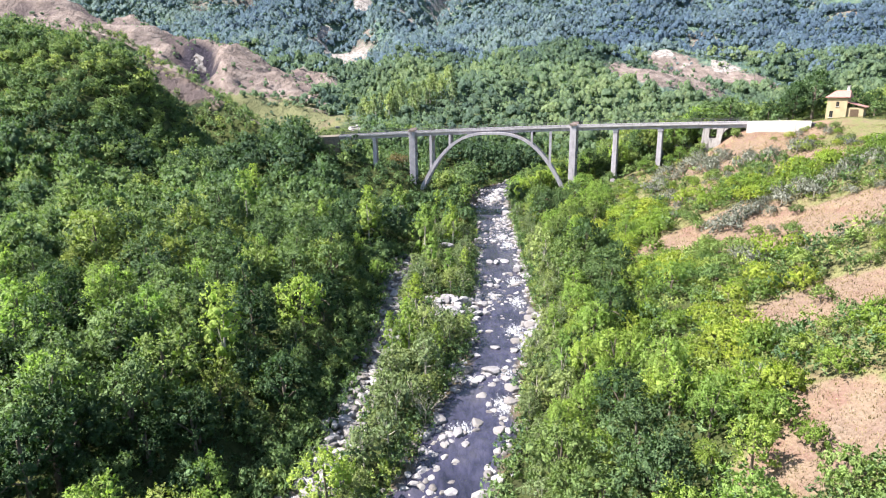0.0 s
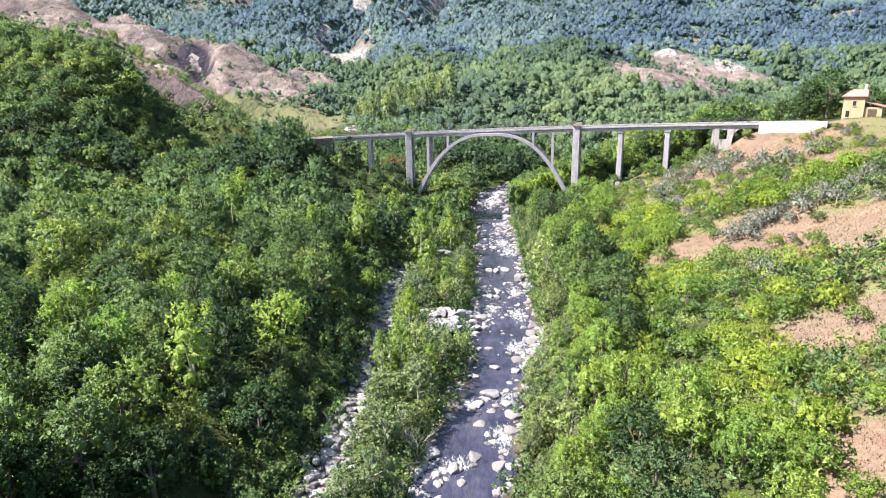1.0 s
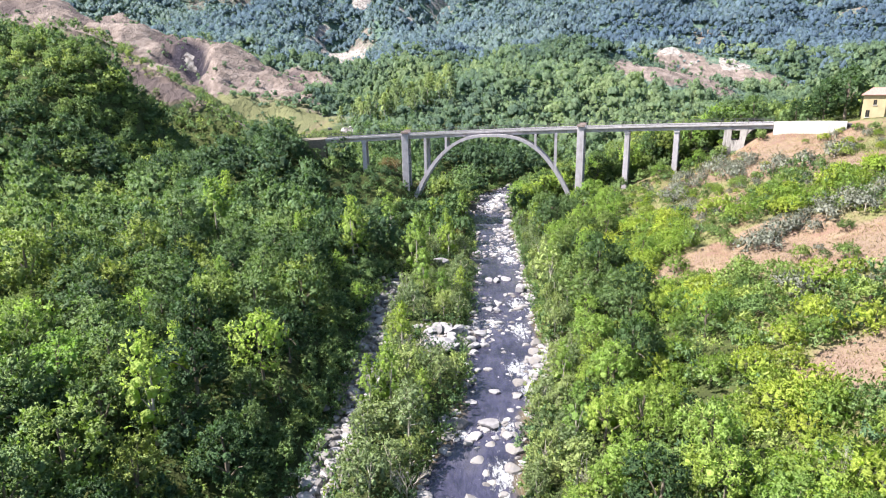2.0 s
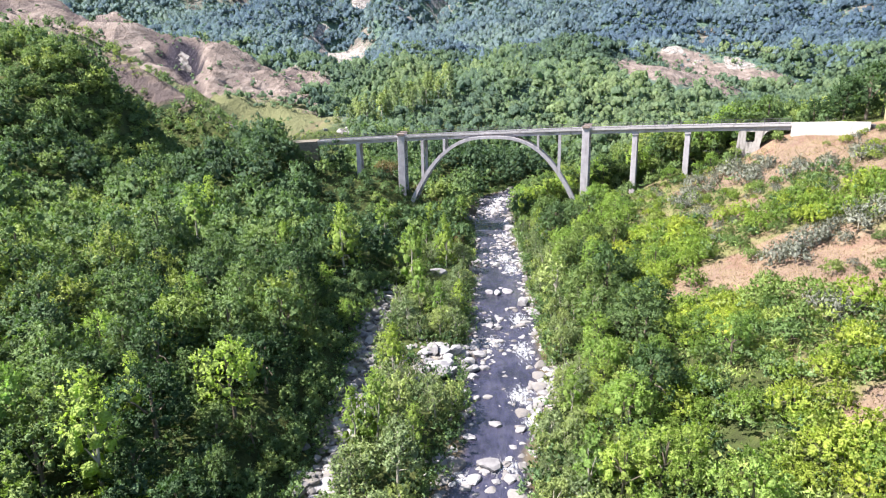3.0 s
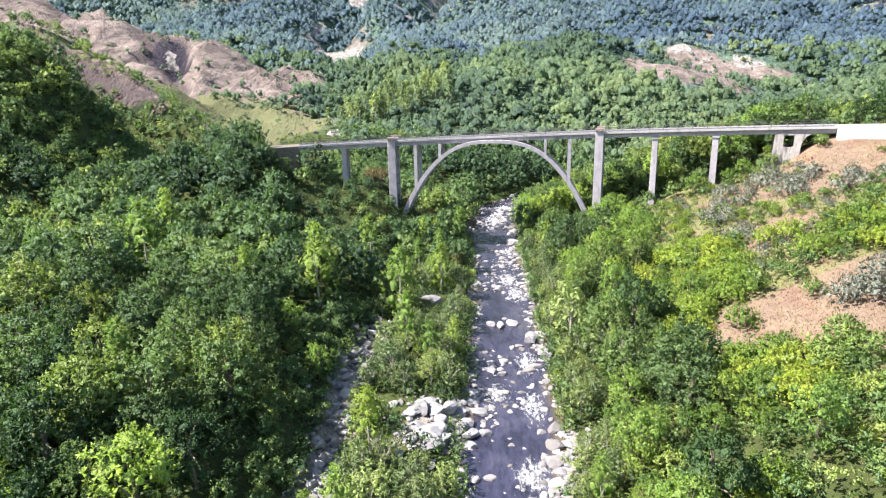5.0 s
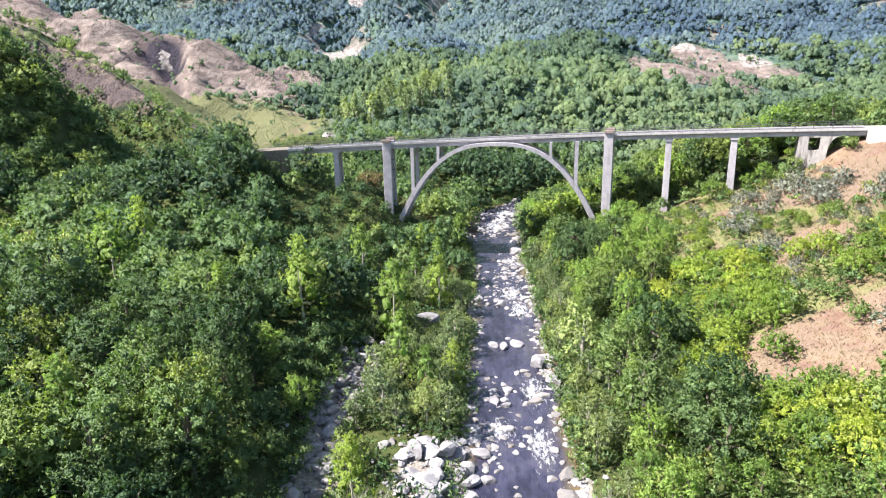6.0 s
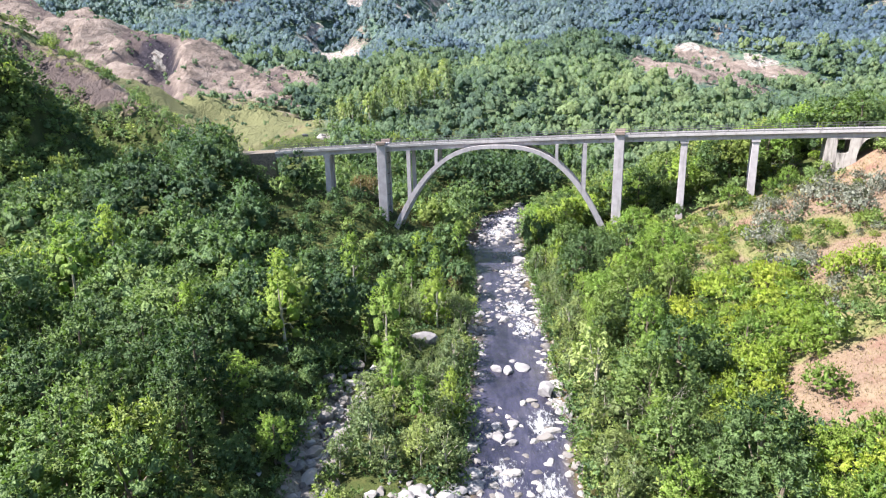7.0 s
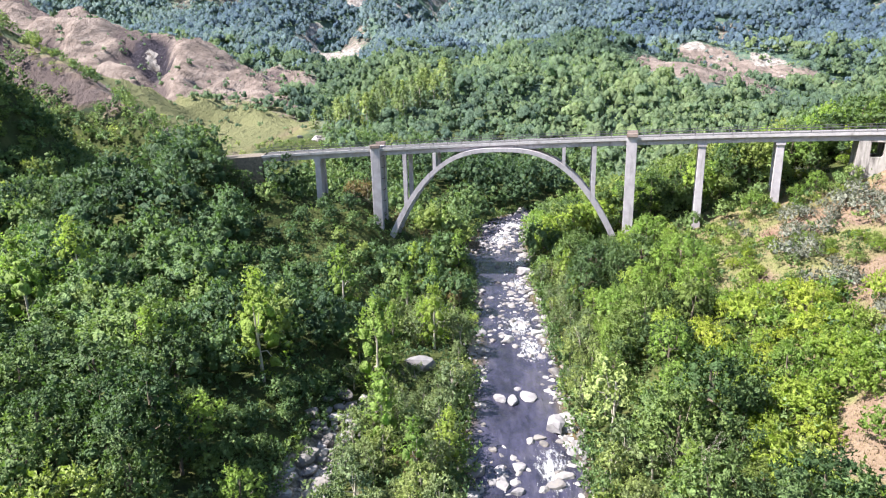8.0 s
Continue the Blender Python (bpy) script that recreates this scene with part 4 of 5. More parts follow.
def plant_kind(name, seed, clumps, h, rad, n, per, size, leaf, bark, thick, limbs=4, droop=0.0, spread=0.4, low=-0.45, tall=1.05):
    r = np.random.default_rng(seed)
    c, rr = clumps(r, h, rad, n)
    v, lit = foliage(r, c, rr, per, size, droop, spread, low, tall, 0.42 * h)
    return dict(name=name, crown=crown_mesh(name + "_crown", v, leaf, lit), trunk=trunk_mesh(name + "_trunk", r, h, thick, c, limbs, bark), made=None)


def set_plant(kind, x, y, scale, turn, label, category, group, sink=0.0, tall=1.0):
    m = Matrix.Translation((x, y, height(x, y) - sink)) @ Matrix.Rotation(turn, 4, "Z") @ Matrix.Diagonal((scale, scale, scale * tall, 1))
    if kind["made"] is None:
        ob = thing(kind["name"], label, category, None, group)
        part("trunk", kind["trunk"], None, ob)
        part("crown", kind["crown"], None, ob)
        ob.matrix_basis = m
        kind["made"] = ob
        kind["pose0"] = m
        return ob
    first = kind["made"]
    keep = first.matrix_basis.copy()
    first.matrix_basis = Matrix()
    ob = copy_thing(first, m)
    first.matrix_basis = keep
    return tagged(ob, label, category, group)


OAKS = [plant_kind("oak_tree", 100 + i, oak_clumps, 7.4, 3.1, 24, 96, 0.265, OAK_LEAF, BARK, 0.18) for i in range(6)]
DARKS = [plant_kind("oak_tree", 150 + i, oak_clumps, 7.4, 3.1, 24, 96, 0.25, DARK_LEAF, BARK, 0.18) for i in range(2)]
LIGHTS = [plant_kind("acacia_tree", 200 + i, oak_clumps, 6.8, 2.4, 18, 104, 0.22, LIGHT_LEAF, BARK, 0.13, spread=0.7, tall=1.3) for i in range(3)]
SLIMS = [plant_kind("poplar_tree", 400 + i, column_clumps, 9.0, 2.0, 15, 112, 0.22, LIGHT_LEAF, PALE_BARK, 0.13, 3, spread=0.7, tall=1.4) for i in range(2)]
POPLARS = [plant_kind("poplar_tree", 300 + i, column_clumps, 9.0, 2.0, 15, 112, 0.22, POPLAR_LEAF, PALE_BARK, 0.13, 3, spread=0.7, tall=1.4) for i in range(3)]
WILLOWS = [plant_kind("willow_tree", 400 + i, oak_clumps, 5.4, 2.3, 17, 88, 0.21, WILLOW_LEAF, PALE_BARK, 0.10, 6, droop=0.35, spread=0.8, tall=1.2) for i in range(4)]
BROOMS = [plant_kind("broom_shrub", 500 + i, bush_clumps, 2.6, 1.9, 13, 72, 0.20, BROOM_LEAF, BARK, 0.05, 5, spread=0.8, tall=1.3) for i in range(3)]
FAR_POPLARS = [plant_kind("poplar_tree", 350 + i, column_clumps, 9.0, 2.0, 15, 56, 0.42, WILLOW_LEAF, PALE_BARK, 0.13, 3, spread=0.7, tall=1.4) for i in range(2)]
DRIES = [plant_kind("withered_shrub", 650 + i, bush_clumps, 4.2, 1.7, 11, 50, 0.20, DRY_LEAF, PALE_BARK, 0.06, 6, droop=-0.6, spread=0.9, tall=1.7) for i in range(2)]
GREYS = [plant_kind("grey_shrub", 600 + i, bush_clumps, 2.3, 1.6, 11, 56, 0.20, GREY_LEAF, PALE_BARK, 0.05, 5, droop=-0.9, spread=0.9, tall=1.4) for i in range(3)]
BUSHES = [plant_kind("hazel_bush", 700 + i, bush_clumps, 3.2, 2.0, 12, 72, 0.23, HAZEL_LEAF, BARK, 0.06, 5, tall=1.2) for i in range(3)]


def in_sight(x, y, margin=10):
    return abs(x - 1.0) < margin + 0.79 * y


def open_ground(x, y):
    """True where no tree is set: water, shore, dry channel and its sun margin, bridge, road, wall, house, view of the
    white boulder.
    """
    off = abs(x - float(river_x(y))) - float(river_half(y))
    if y < 215 and any(float(bump(x, y, *q[:4])) > 0.5 for q in BARS):
        return True
    if y < 250 and off < 0.9 or y < 180 and taken(x, y):
        return True
    # cleared wider to the left so that sun reaches the channel's stones
    if 40 < y < 126 and -6.6 < x - channel_x(y) < 2.4:
        return True
    if -46 < x < 86 and abs(y - axis_y(x)) < 4.4:
        return True
    # cleared to fit the camera's view of the white boulder
    if -7.5 < x < -0.5 and 120 < y < 136:
        return True
    return abs(x - 92.5) < 8 and abs(y - 152) < 7


def on_spur(x, y):
    """The open spur and the meadow behind it, where only low bushes grow."""
    return x < -38 - 0.075 * (y - 190) and float(spur_line(x)) - 14 < y < 335 and y > 196


def jitter_grid(x0, x1, y0, y1, step, r):
    for i, y in enumerate(np.arange(y0, y1, step * 0.87)):
        for x in np.arange(x0, x1, step):
            yield x + (i % 2) * step / 2 + r.uniform(-0.36, 0.36) * step, y + r.uniform(-0.36, 0.36) * step


# single trees that stand out: kind, x, y, size
STAND_OUT = [("light", -21.6, 75, 1.4), ("poplar", -46, 124, 1.4), ("poplar", -19.7, 121.3, 1.3), ("poplar", -27.6, 115, 1.05), ("poplar", -47.5, 135, 1.3), ("poplar", -10.0, 76, 0.85), ("poplar", -7.6, 90, 0.9),
             ("light", -20.3, 107.4, 0.95), ("light", -15.6, 103, 0.8), ("poplar", -15.5, 143, 1.1), ("poplar", -8.6, 127.6, 1.3), ("poplar", -2.6, 139, 1.0), ("willow", 16.2, 117.5, 1.75), ("dark", 23.6, 113.3, 1.35), ("light", 20.9, 140.7, 1.1),
             ("light", 25.1, 131, 0.95), ("poplar", 18.6, 162, 0.8), ("light", 18.5, 96, 1.0), ("poplar", 18.9, 104.5, 0.8), ("dark", 25.4, 99, 1.1), ("light", 32, 117, 0.8), ("oak", -30, 54, 1.3), ("dark", -34, 86, 1.3), ("dark", -20, 60, 1.2),
             ("light", -40, 70, 1.0), ("light", -58, 104, 1.1), ("dark", 20, 78, 1.15), ("light", 17.4, 66, 1.05), ("dark", 15.6, 54, 1.0), ("willow", -5, 70, 1.25), ("willow", -6, 80, 1.3), ("willow", 11, 62, 1.1), ("willow", -7.5, 106, 1.1)]
KINDS = dict(light=(LIGHTS, "large light green leafy tree standing out of the woods", "tree"), poplar=(POPLARS, "tall slim light green poplar standing out of the woods", "tree"),
             oak=(OAKS, "large dense green broadleaf tree", "tree"), dark=(DARKS, "large dense dark green broadleaf tree", "tree"), willow=(WILLOWS, "large grey-green willow beside the stream", "tree"))
for kind, x, y, s in STAND_OUT:
    pick, label, cat = KINDS[kind]
    set_plant(pick[int(rng.integers(len(pick)))], x, y, s, rng.uniform(0, 6.28), label, cat, "single trees")


def taken(x, y):
    return any((x - q[1]) ** 2 + (y - q[2]) ** 2 < (2.1 * q[3]) ** 2 for q in STAND_OUT)


rest = []  # trees too far or too many for one object each: x, y, size, shade
count = dict(oak=0, light=0, poplar=0, willow=0, broom=0, grey=0, bush=0)
# woods on the terrace
for x, y in jitter_grid(-170, -14, 24, 182, 4.7, rng):
    if not in_sight(x, y) or open_ground(x, y):
        continue
    glade = wander(x, y, 26, 51)
    tone = float(np.clip(0.40 + 0.26 * wander(x, y, 18, 52) + rng.normal() * 0.22 - 0.05 * smooth(140, 165, y) + 0.16 * bump(x, y, -72, 120, 36, 20), 0, 1))
    size = rng.choice((0.6, 0.8, 1.0, 1.2, 1.45), p=(0.17, 0.22, 0.27, 0.22, 0.12)) * rng.uniform(0.9, 1.12)
    size *= 1 + 0.15 * float(smooth(140, 165, y) * smooth(-40, -50, x) * smooth(-88, -78, x))
    if x < -60 and y > 150:
        size = min(size, 1.05)
    # lighter leaf tone on the hill's flank offsets the shade there
    if x < -76 and y > 160:
        size, tone = size * 0.7, min(1.0, tone + 0.35)
    if -31 < x and y > 138:
        size = min(size, 0.72 if y < 152 else 0.5)
    if float(dry_mask(x, y)) > 0.5 and y > 165 and rng.random() < 0.9 or x < -80 and y > float(spur_line(x)) - 16:
        continue
    near = y < 118 and x > -66
    if near and count["light"] < 130 and (tone > (0.55 if y < 62 else 0.9 if x < -22 and y > 76 else 0.68) or rng.random() < (0.04 if x < -22 and y > 76 else 0.13)):
        count["light"] += 1
        kind = LIGHTS[int(rng.integers(3))] if rng.random() < 0.7 else SLIMS[int(rng.integers(2))]
        set_plant(kind, x, y, size, rng.uniform(0, 6.28), "light green leafy tree standing among darker woods", "tree", "woods on the terrace")
    elif near and count["oak"] < 290:
        count["oak"] += 1
        set_plant(DARKS[int(rng.integers(2))] if tone < 0.22 else OAKS[int(rng.integers(6))], x, y, size, rng.uniform(0, 6.28), "dense green broadleaf tree in closed woods", "tree", "woods on the terrace", tall=rng.uniform(0.85, 1.2))
    else:
        rest.append((x, y, size, tone))
# young trees that close the wood
for x, y in jitter_grid(-62, -15, 28, 96, 3.6, rng):
    if in_sight(x, y) and not open_ground(x, y) and rng.random() < 0.7:
        rest.append((x, y, rng.uniform(0.42, 0.66), float(np.clip(0.35 + rng.normal() * 0.2, 0, 1))))
# strip between dry channel and stream
for x, y in jitter_grid(-11, 6, 40, 175, 3.0, rng):
    if x < -10.2 and y < 126 or open_ground(x, y) or not in_sight(x, y) or x > river_x(y):
        continue
    if abs(y - 97) < 7 and x > -7:
        continue
    if rng.random() < 0.12:
        continue
    if rng.random() < 0.17:
        count["poplar"] += 1
        set_plant(SLIMS[int(rng.integers(2))], x, y, rng.uniform(0.65, 1.0), rng.uniform(0, 6.28), "tall slim light green poplar beside the stream", "tree", "trees along the stream")
    else:
        count["willow"] += 1
        set_plant(WILLOWS[int(rng.integers(4))], x, y, rng.uniform(0.6, 1.05) * (0.62 if y > 150 else 1.0), rng.uniform(0, 6.28), "grey-green willow on the stony stream bank", "tree", "trees along the stream")
for x, y, s in ((-2.2, 183, 1.0), (0.2, 186, 0.9), (-4.4, 180.5, 0.9), (-0.4, 170, 0.8), (-1.6, 161, 1.0), (-0.2, 154, 0.9), (-7, 184, 0.8), (-3.0, 112, 0.7), (13.6, 101, 0.7), (-21, 184, 1.1), (-19.2, 187, 1.3), (-22.5, 188, 1.2), (-20.5, 191, 1.2), (-18, 183, 1.0), (-10.5, 181, 1.1), (-12, 184, 1.0)):
    set_plant(DRIES[int(rng.integers(2))], x, y, s, rng.uniform(0, 6.28), "half withered brownish shrub on the stream bank", "shrub", "withered shrubs")
# low willows before the white boulder, bushes along the dry channel
for x, y in jitter_grid(-8, -0.5, 119, 130, 2.0, rng):
    set_plant(WILLOWS[int(rng.integers(4))], x, y, rng.uniform(0.4, 0.6), rng.uniform(0, 6.28), "low grey-green willow on the stony stream bank", "tree", "trees along the stream")
for y in np.arange(42, 126, 0.9):
    x = float(channel_x(y)) - rng.uniform(3.2, 6.4)
    rest.append((x, y, rng.uniform(0.28, 0.42), float(np.clip(0.6 + rng.normal() * 0.2, 0, 1))))
# trees and thickets at the foot of the dry hillside
def zone(x, y, *spots):
    return max(float(bump(x, y, *q)) for q in spots)


GREY_ZONE = ((46, 103, 4, 3), (52, 105, 5, 3), (58, 104.5, 5, 3), (65, 104, 5, 3.5), (59, 143, 5, 4), (64, 135, 5, 4), (69, 132, 5, 4), (50, 150, 5, 5), (56, 150, 5, 4), (44, 132, 4, 4), (40, 84, 3, 3), (44, 143, 4, 4))
BROOM_ZONE = ((59, 110, 6, 4), (67, 114, 7, 4), (76, 115, 8, 5), (32, 128, 7, 7), (45, 128, 6, 5), (52, 117, 6, 5), (28, 50, 6, 8), (28, 63, 5, 8), (33, 115, 7, 9), (36, 126, 6, 8), (31, 92, 5, 7), (40, 50, 7, 7), (30, 105, 5, 9), (36, 72, 6, 6), (24, 76, 5, 7), (46, 84, 5, 5))
tally = dict(broom=0, oak=0)
for x, y in jitter_grid(7, 84, 26, 170, 2.7, rng):
    u = x - float(river_x(y))
    if u < 0 or open_ground(x, y) or not in_sight(x, y):
        continue
    side = u - float(river_half(y))
    bare = float(dry_patch(x, y))
    k = rng.random()
    turn = rng.uniform(0, 6.28)
    if side < 5.5:
        if k < 0.8:
            set_plant(WILLOWS[int(rng.integers(4))], x, y, rng.uniform(0.5, 0.95), turn, "grey-green willow on the stony stream bank", "tree", "trees along the stream")
        elif k < 0.9:
            set_plant(SLIMS[int(rng.integers(2))], x, y, rng.uniform(0.6, 0.85), turn, "tall slim light green poplar beside the stream", "tree", "trees along the stream")
        continue
    yellow, grey = zone(x, y, *BROOM_ZONE), zone(x, y, *GREY_ZONE)
    if grey > 0.42 and u > 26:
        if k < 0.75:
            set_plant(GREYS[int(rng.integers(3))], x, y, rng.uniform(0.75, 1.35), turn, "silvery grey shrub on dry grass", "shrub", "shrubs on the slope")
        continue
    if k < bare * 0.95:
        continue
    k = rng.random()
    if u > 30 and y > 116 and yellow < 0.4:
        # low mixed scrub on the grassy slope below the bridge
        if k < 0.22:
            set_plant(GREYS[int(rng.integers(3))], x, y, rng.uniform(0.4, 0.85), turn, "silvery grey shrub on dry grass", "shrub", "shrubs on the slope")
        elif k < 0.58:
            set_plant(BUSHES[int(rng.integers(3))], x, y, rng.uniform(0.35, 0.8), turn, "round green hazel bush on dry grass", "shrub", "shrubs on the slope")
        elif k < 0.82:
            set_plant(BROOMS[int(rng.integers(3))], x, y, rng.uniform(0.35, 0.7), turn, "small yellow-green broom shrub on dry grass", "shrub", "shrubs on the slope")
        continue
    if yellow > 0.4 and k < 0.8 and tally["broom"] < 300:
        tally["broom"] += 1
        set_plant(BROOMS[int(rng.integers(3))], x, y, rng.uniform(0.8, 1.35), turn, "bright yellow-green broom shrub on dry grass", "shrub", "shrubs on the slope")
    elif u < 27 and k < 0.62:
        if float(wander(x, y, 11, 63)) > 0.15:
            set_plant(OAKS[int(rng.integers(6))], x, y, rng.choice((0.5, 0.8, 1.1), p=(0.4, 0.4, 0.2)) * rng.uniform(0.9, 1.1), turn, "dark green broadleaf tree on the lower slope", "tree", "trees on the lower slope")
        else:
            set_plant(LIGHTS[int(rng.integers(3))], x, y, rng.choice((0.5, 0.75, 1.05), p=(0.35, 0.4, 0.25)) * rng.uniform(0.9, 1.12), turn, "light green acacia on the lower slope", "tree", "trees on the lower slope")
    elif u < 40 and k < 0.8 and (tally["oak"] >= 285 or y > 150):
        rest.append((x, y, rng.uniform(0.3, 0.48), float(np.clip(0.6 + rng.normal() * 0.2, 0, 1))))
    elif u < 40 and k < 0.8:
        tally["oak"] += 1
        set_plant(BUSHES[int(rng.integers(3))], x, y, rng.uniform(0.6, 1.1), turn, "round green hazel bush on the slope", "shrub", "shrubs on the slope")
    elif k < 0.5:
        set_plant(BUSHES[int(rng.integers(3))], x, y, rng.uniform(0.4, 0.8), turn, "round green hazel bush on dry grass", "shrub", "shrubs on the slope")
    elif k < 0.68:
        set_plant(GREYS[int(rng.integers(3))], x, y, rng.uniform(0.5, 0.9), turn, "silvery grey shrub on dry grass", "shrub", "shrubs on the slope")
for x, y, s in ((88.2, 159, 1.75), (85.6, 162, 1.5), (93.5, 162, 0.95), (84, 160, 1.0), (80, 164, 0.9), (86, 166, 1.1), (103, 158, 1.0), (104, 148, 0.9), (108, 152, 1.2), (99, 141, 0.8), (101, 163, 1.1)):
    set_plant(DARKS[int(rng.integers(2))], x, y, s, rng.uniform(0, 6.28), "dark green broadleaf tree beside the yellow house", "tree", "trees by the house")

# bushes on the steep flank of the wooded hill
for x, y in jitter_grid(-150, -72, 158, 250, 3.1, rng):
    if not in_sight(x, y) or y > float(spur_line(x)) + 5:
        continue
    if rng.random() < 0.95 - 0.9 * float(landslip(x, y)):
        rest.append((x, y, rng.uniform(0.4, 0.72), float(np.clip(0.66 + rng.normal() * 0.2, 0, 1))))
# yellow-green and withered bushes on the open spur
for x, y in jitter_grid(-140, -44, 198, 262, 3.2, rng):
    gap = y - float(spur_line(x))
    if on_spur(x, y) and in_sight(x, y) and (abs(gap + 1) < 3 and (x > -84 or x < -106) and rng.random() < 0.85 or rng.random() < 0.12):
        rest.append((x, y, rng.uniform(0.22, 0.46), float(np.clip(0.9 + rng.normal() * 0.15, 0, 1))))
# bushes under and behind the bridge
PIERS_X = (-14.7, -25.8, 30.8, 41.6, 52.4, 64.3)
for x, y in jitter_grid(14, 76, 150, 206, 2.5, rng):
    gap = y - axis_y(x)
    off = abs(x - float(river_x(y))) - float(river_half(y))
    if off < 1.5 or gap < -5.5 or gap > 22 or deck_z(x) - height(x, y) < 3.2 or abs(gap) < 4.5 and any(abs(x - q) < 2.2 for q in PIERS_X) or rng.random() < 0.12:
        continue
    if -1 < gap < 8:
        if rng.random() < 0.6:
            rest.append((x, y, rng.uniform(0.18, 0.32), float(np.clip(0.8 + rng.normal() * 0.15, 0, 1))))
    elif gap > 8 and rng.random() < 0.6:
        set_plant((LIGHTS, OAKS)[int(rng.random() < 0.4)][int(rng.integers(3))], x, y, rng.uniform(0.95, 1.5), rng.uniform(0, 6.28), "leafy green tree behind the bridge", "tree", "bushes below the bridge")
    elif abs(gap) < 4.4 or rng.random() < 0.5:
        rest.append((x, y, min(rng.uniform(0.3, 0.6), (deck_z(x) - height(x, y)) / 9.5), float(np.clip(0.75 + rng.normal() * 0.2, 0, 1))))
    else:
        set_plant(LIGHTS[int(rng.integers(3))], x, y, rng.uniform(0.5, 0.9), rng.uniform(0, 6.28), "light green acacia behind the bridge", "tree", "bushes below the bridge")

# low bushes on the grass behind the bridge's end
for x, y in jitter_grid(-66, -38, 204, 268, 3.4, rng):
    if in_sight(x, y) and rng.random() < 0.55:
        rest.append((x, y, rng.uniform(0.2, 0.42), float(np.clip(0.88 + rng.normal() * 0.15, 0, 1))))
# tall pale poplars beyond the bridge's end
for x, y in jitter_grid(-56, -8, 284, 350, 6.5, rng):
    if rng.random() < 0.42:
        set_plant(FAR_POPLARS[int(rng.integers(2))], x, y, rng.uniform(0.8, 1.55), rng.uniform(0, 6.28), "tall pale green poplar on the valley floor", "tree", "poplars beyond the bridge")
# woods farther off
for x, y in jitter_grid(-215, 200, 156, 262, 4.8, rng):
    if not in_sight(x, y) or open_ground(x, y) or (y < 182 and x < -14) or (x > 12 and y < axis_y(x) + 4 and x < 90):
        continue
    if rng.random() < float(dry_mask(x, y)) * 0.95 or -29 < x < -15 and y < 200 or on_spur(x, y):
        continue
    # river bend: shade on these trees painted as the darkest leaf tone
    if float(bump(x, y, 8, 238, 22, 12)) > 0.4:
        rest.append((x, y, rng.uniform(1.0, 1.5), float(np.clip(0.0 + rng.normal() * 0.06, 0, 1))))
        continue
    small_ = 0.85 if x < -76 and y < 215 else 0.75 if x > 16 and y < 235 else 1.0
    # tone raised behind the bridge and on the hill to offset shade
    rest.append((x, y, small_ * rng.uniform(0.7, 1.2), float(np.clip(0.46 + 0.3 * smooth(14, 24, x) * (1 - smooth(225, 250, y)) + 0.3 * wander(x, y, 22, 52) + rng.normal() * 0.15 + 0.25 * smooth(-60, -95, x), 0, 1))))


def woods(name, spots, variants, leaf, label):
    """Many trees in one mesh: x, y, size, shade."""
    out, tint, lit = [], [], []
    r = np.random.default_rng(17)
    arr = np.array(spots)
    z = land(arr[:, 0], arr[:, 1])
    for (x, y, s, t), h in zip(spots, z):
        v, n = variants[int(r.integers(len(variants)))]
        a = r.uniform(0, 6.28)
        ca, sa = math.cos(a), math.sin(a)
        rot = np.array(((ca, sa, 0), (-sa, ca, 0), (0, 0, 1)))
        out.append(v @ rot * np.array((s, s, s * r.uniform(0.85, 1.2))) + np.array((x, y, h)))
        lit.append(n @ rot)
        tint.append(np.full(len(v), t))
    me = crown_mesh(name, np.concatenate(out), leaf, np.concatenate(lit))
    give(me, "tint", np.concatenate(tint))
    return tagged(new(name, me), label, "woods", kind="stuff")


def lump_variants(seed, count_, h, rad, n, sprays, size):
    """Trees for the far slopes: rounded uneven clumps with leaf sprays round them."""
    res = []
    for i in range(count_):
        r = np.random.default_rng(seed + i)
        k = np.arange(n) + 0.5
        polar = np.arccos(1 - 1.35 * k / n)
        turn = k * 2.39996 + r.uniform(0, 6.28)
        c = np.stack([np.sin(polar) * np.cos(turn) * rad * 0.62, np.sin(polar) * np.sin(turn) * rad * 0.62, h * 0.48 + np.cos(polar) * h * 0.3], 1) + r.normal(size=(n, 3)) * rad * 0.16
        rr = rad * r.uniform(0.22, 0.5, n)
        a_, b_ = lumps(r, c, rr, 1.25, 0.4 * h, 0.3, 0.6)
        v, m = cards(r, c, rr * 1.15, sprays, size, 0, 0.6, -0.2, 1.15, 0.42 * h, 0.7, min(sprays, 4))
        res.append((np.concatenate([a_, v]), np.concatenate([b_, m])))
    return res


def light_variants(seed, count_, h, rad, n, per, size, spread=0.4, bend=0.6):
    res = []
    for i in range(count_):
        r = np.random.default_rng(seed + i)
        c, rr = oak_clumps(r, h, rad, n)
        v, m = cards(r, c, rr * 1.1, per, size, 0, spread, -0.2, 1.05, 0.42 * h, bend)
        a_, b_ = lumps(r, c, rr * 0.55, 1.05, 0.42 * h)
        res.append((np.concatenate([a_, v]), np.concatenate([b_, m])))
    return res


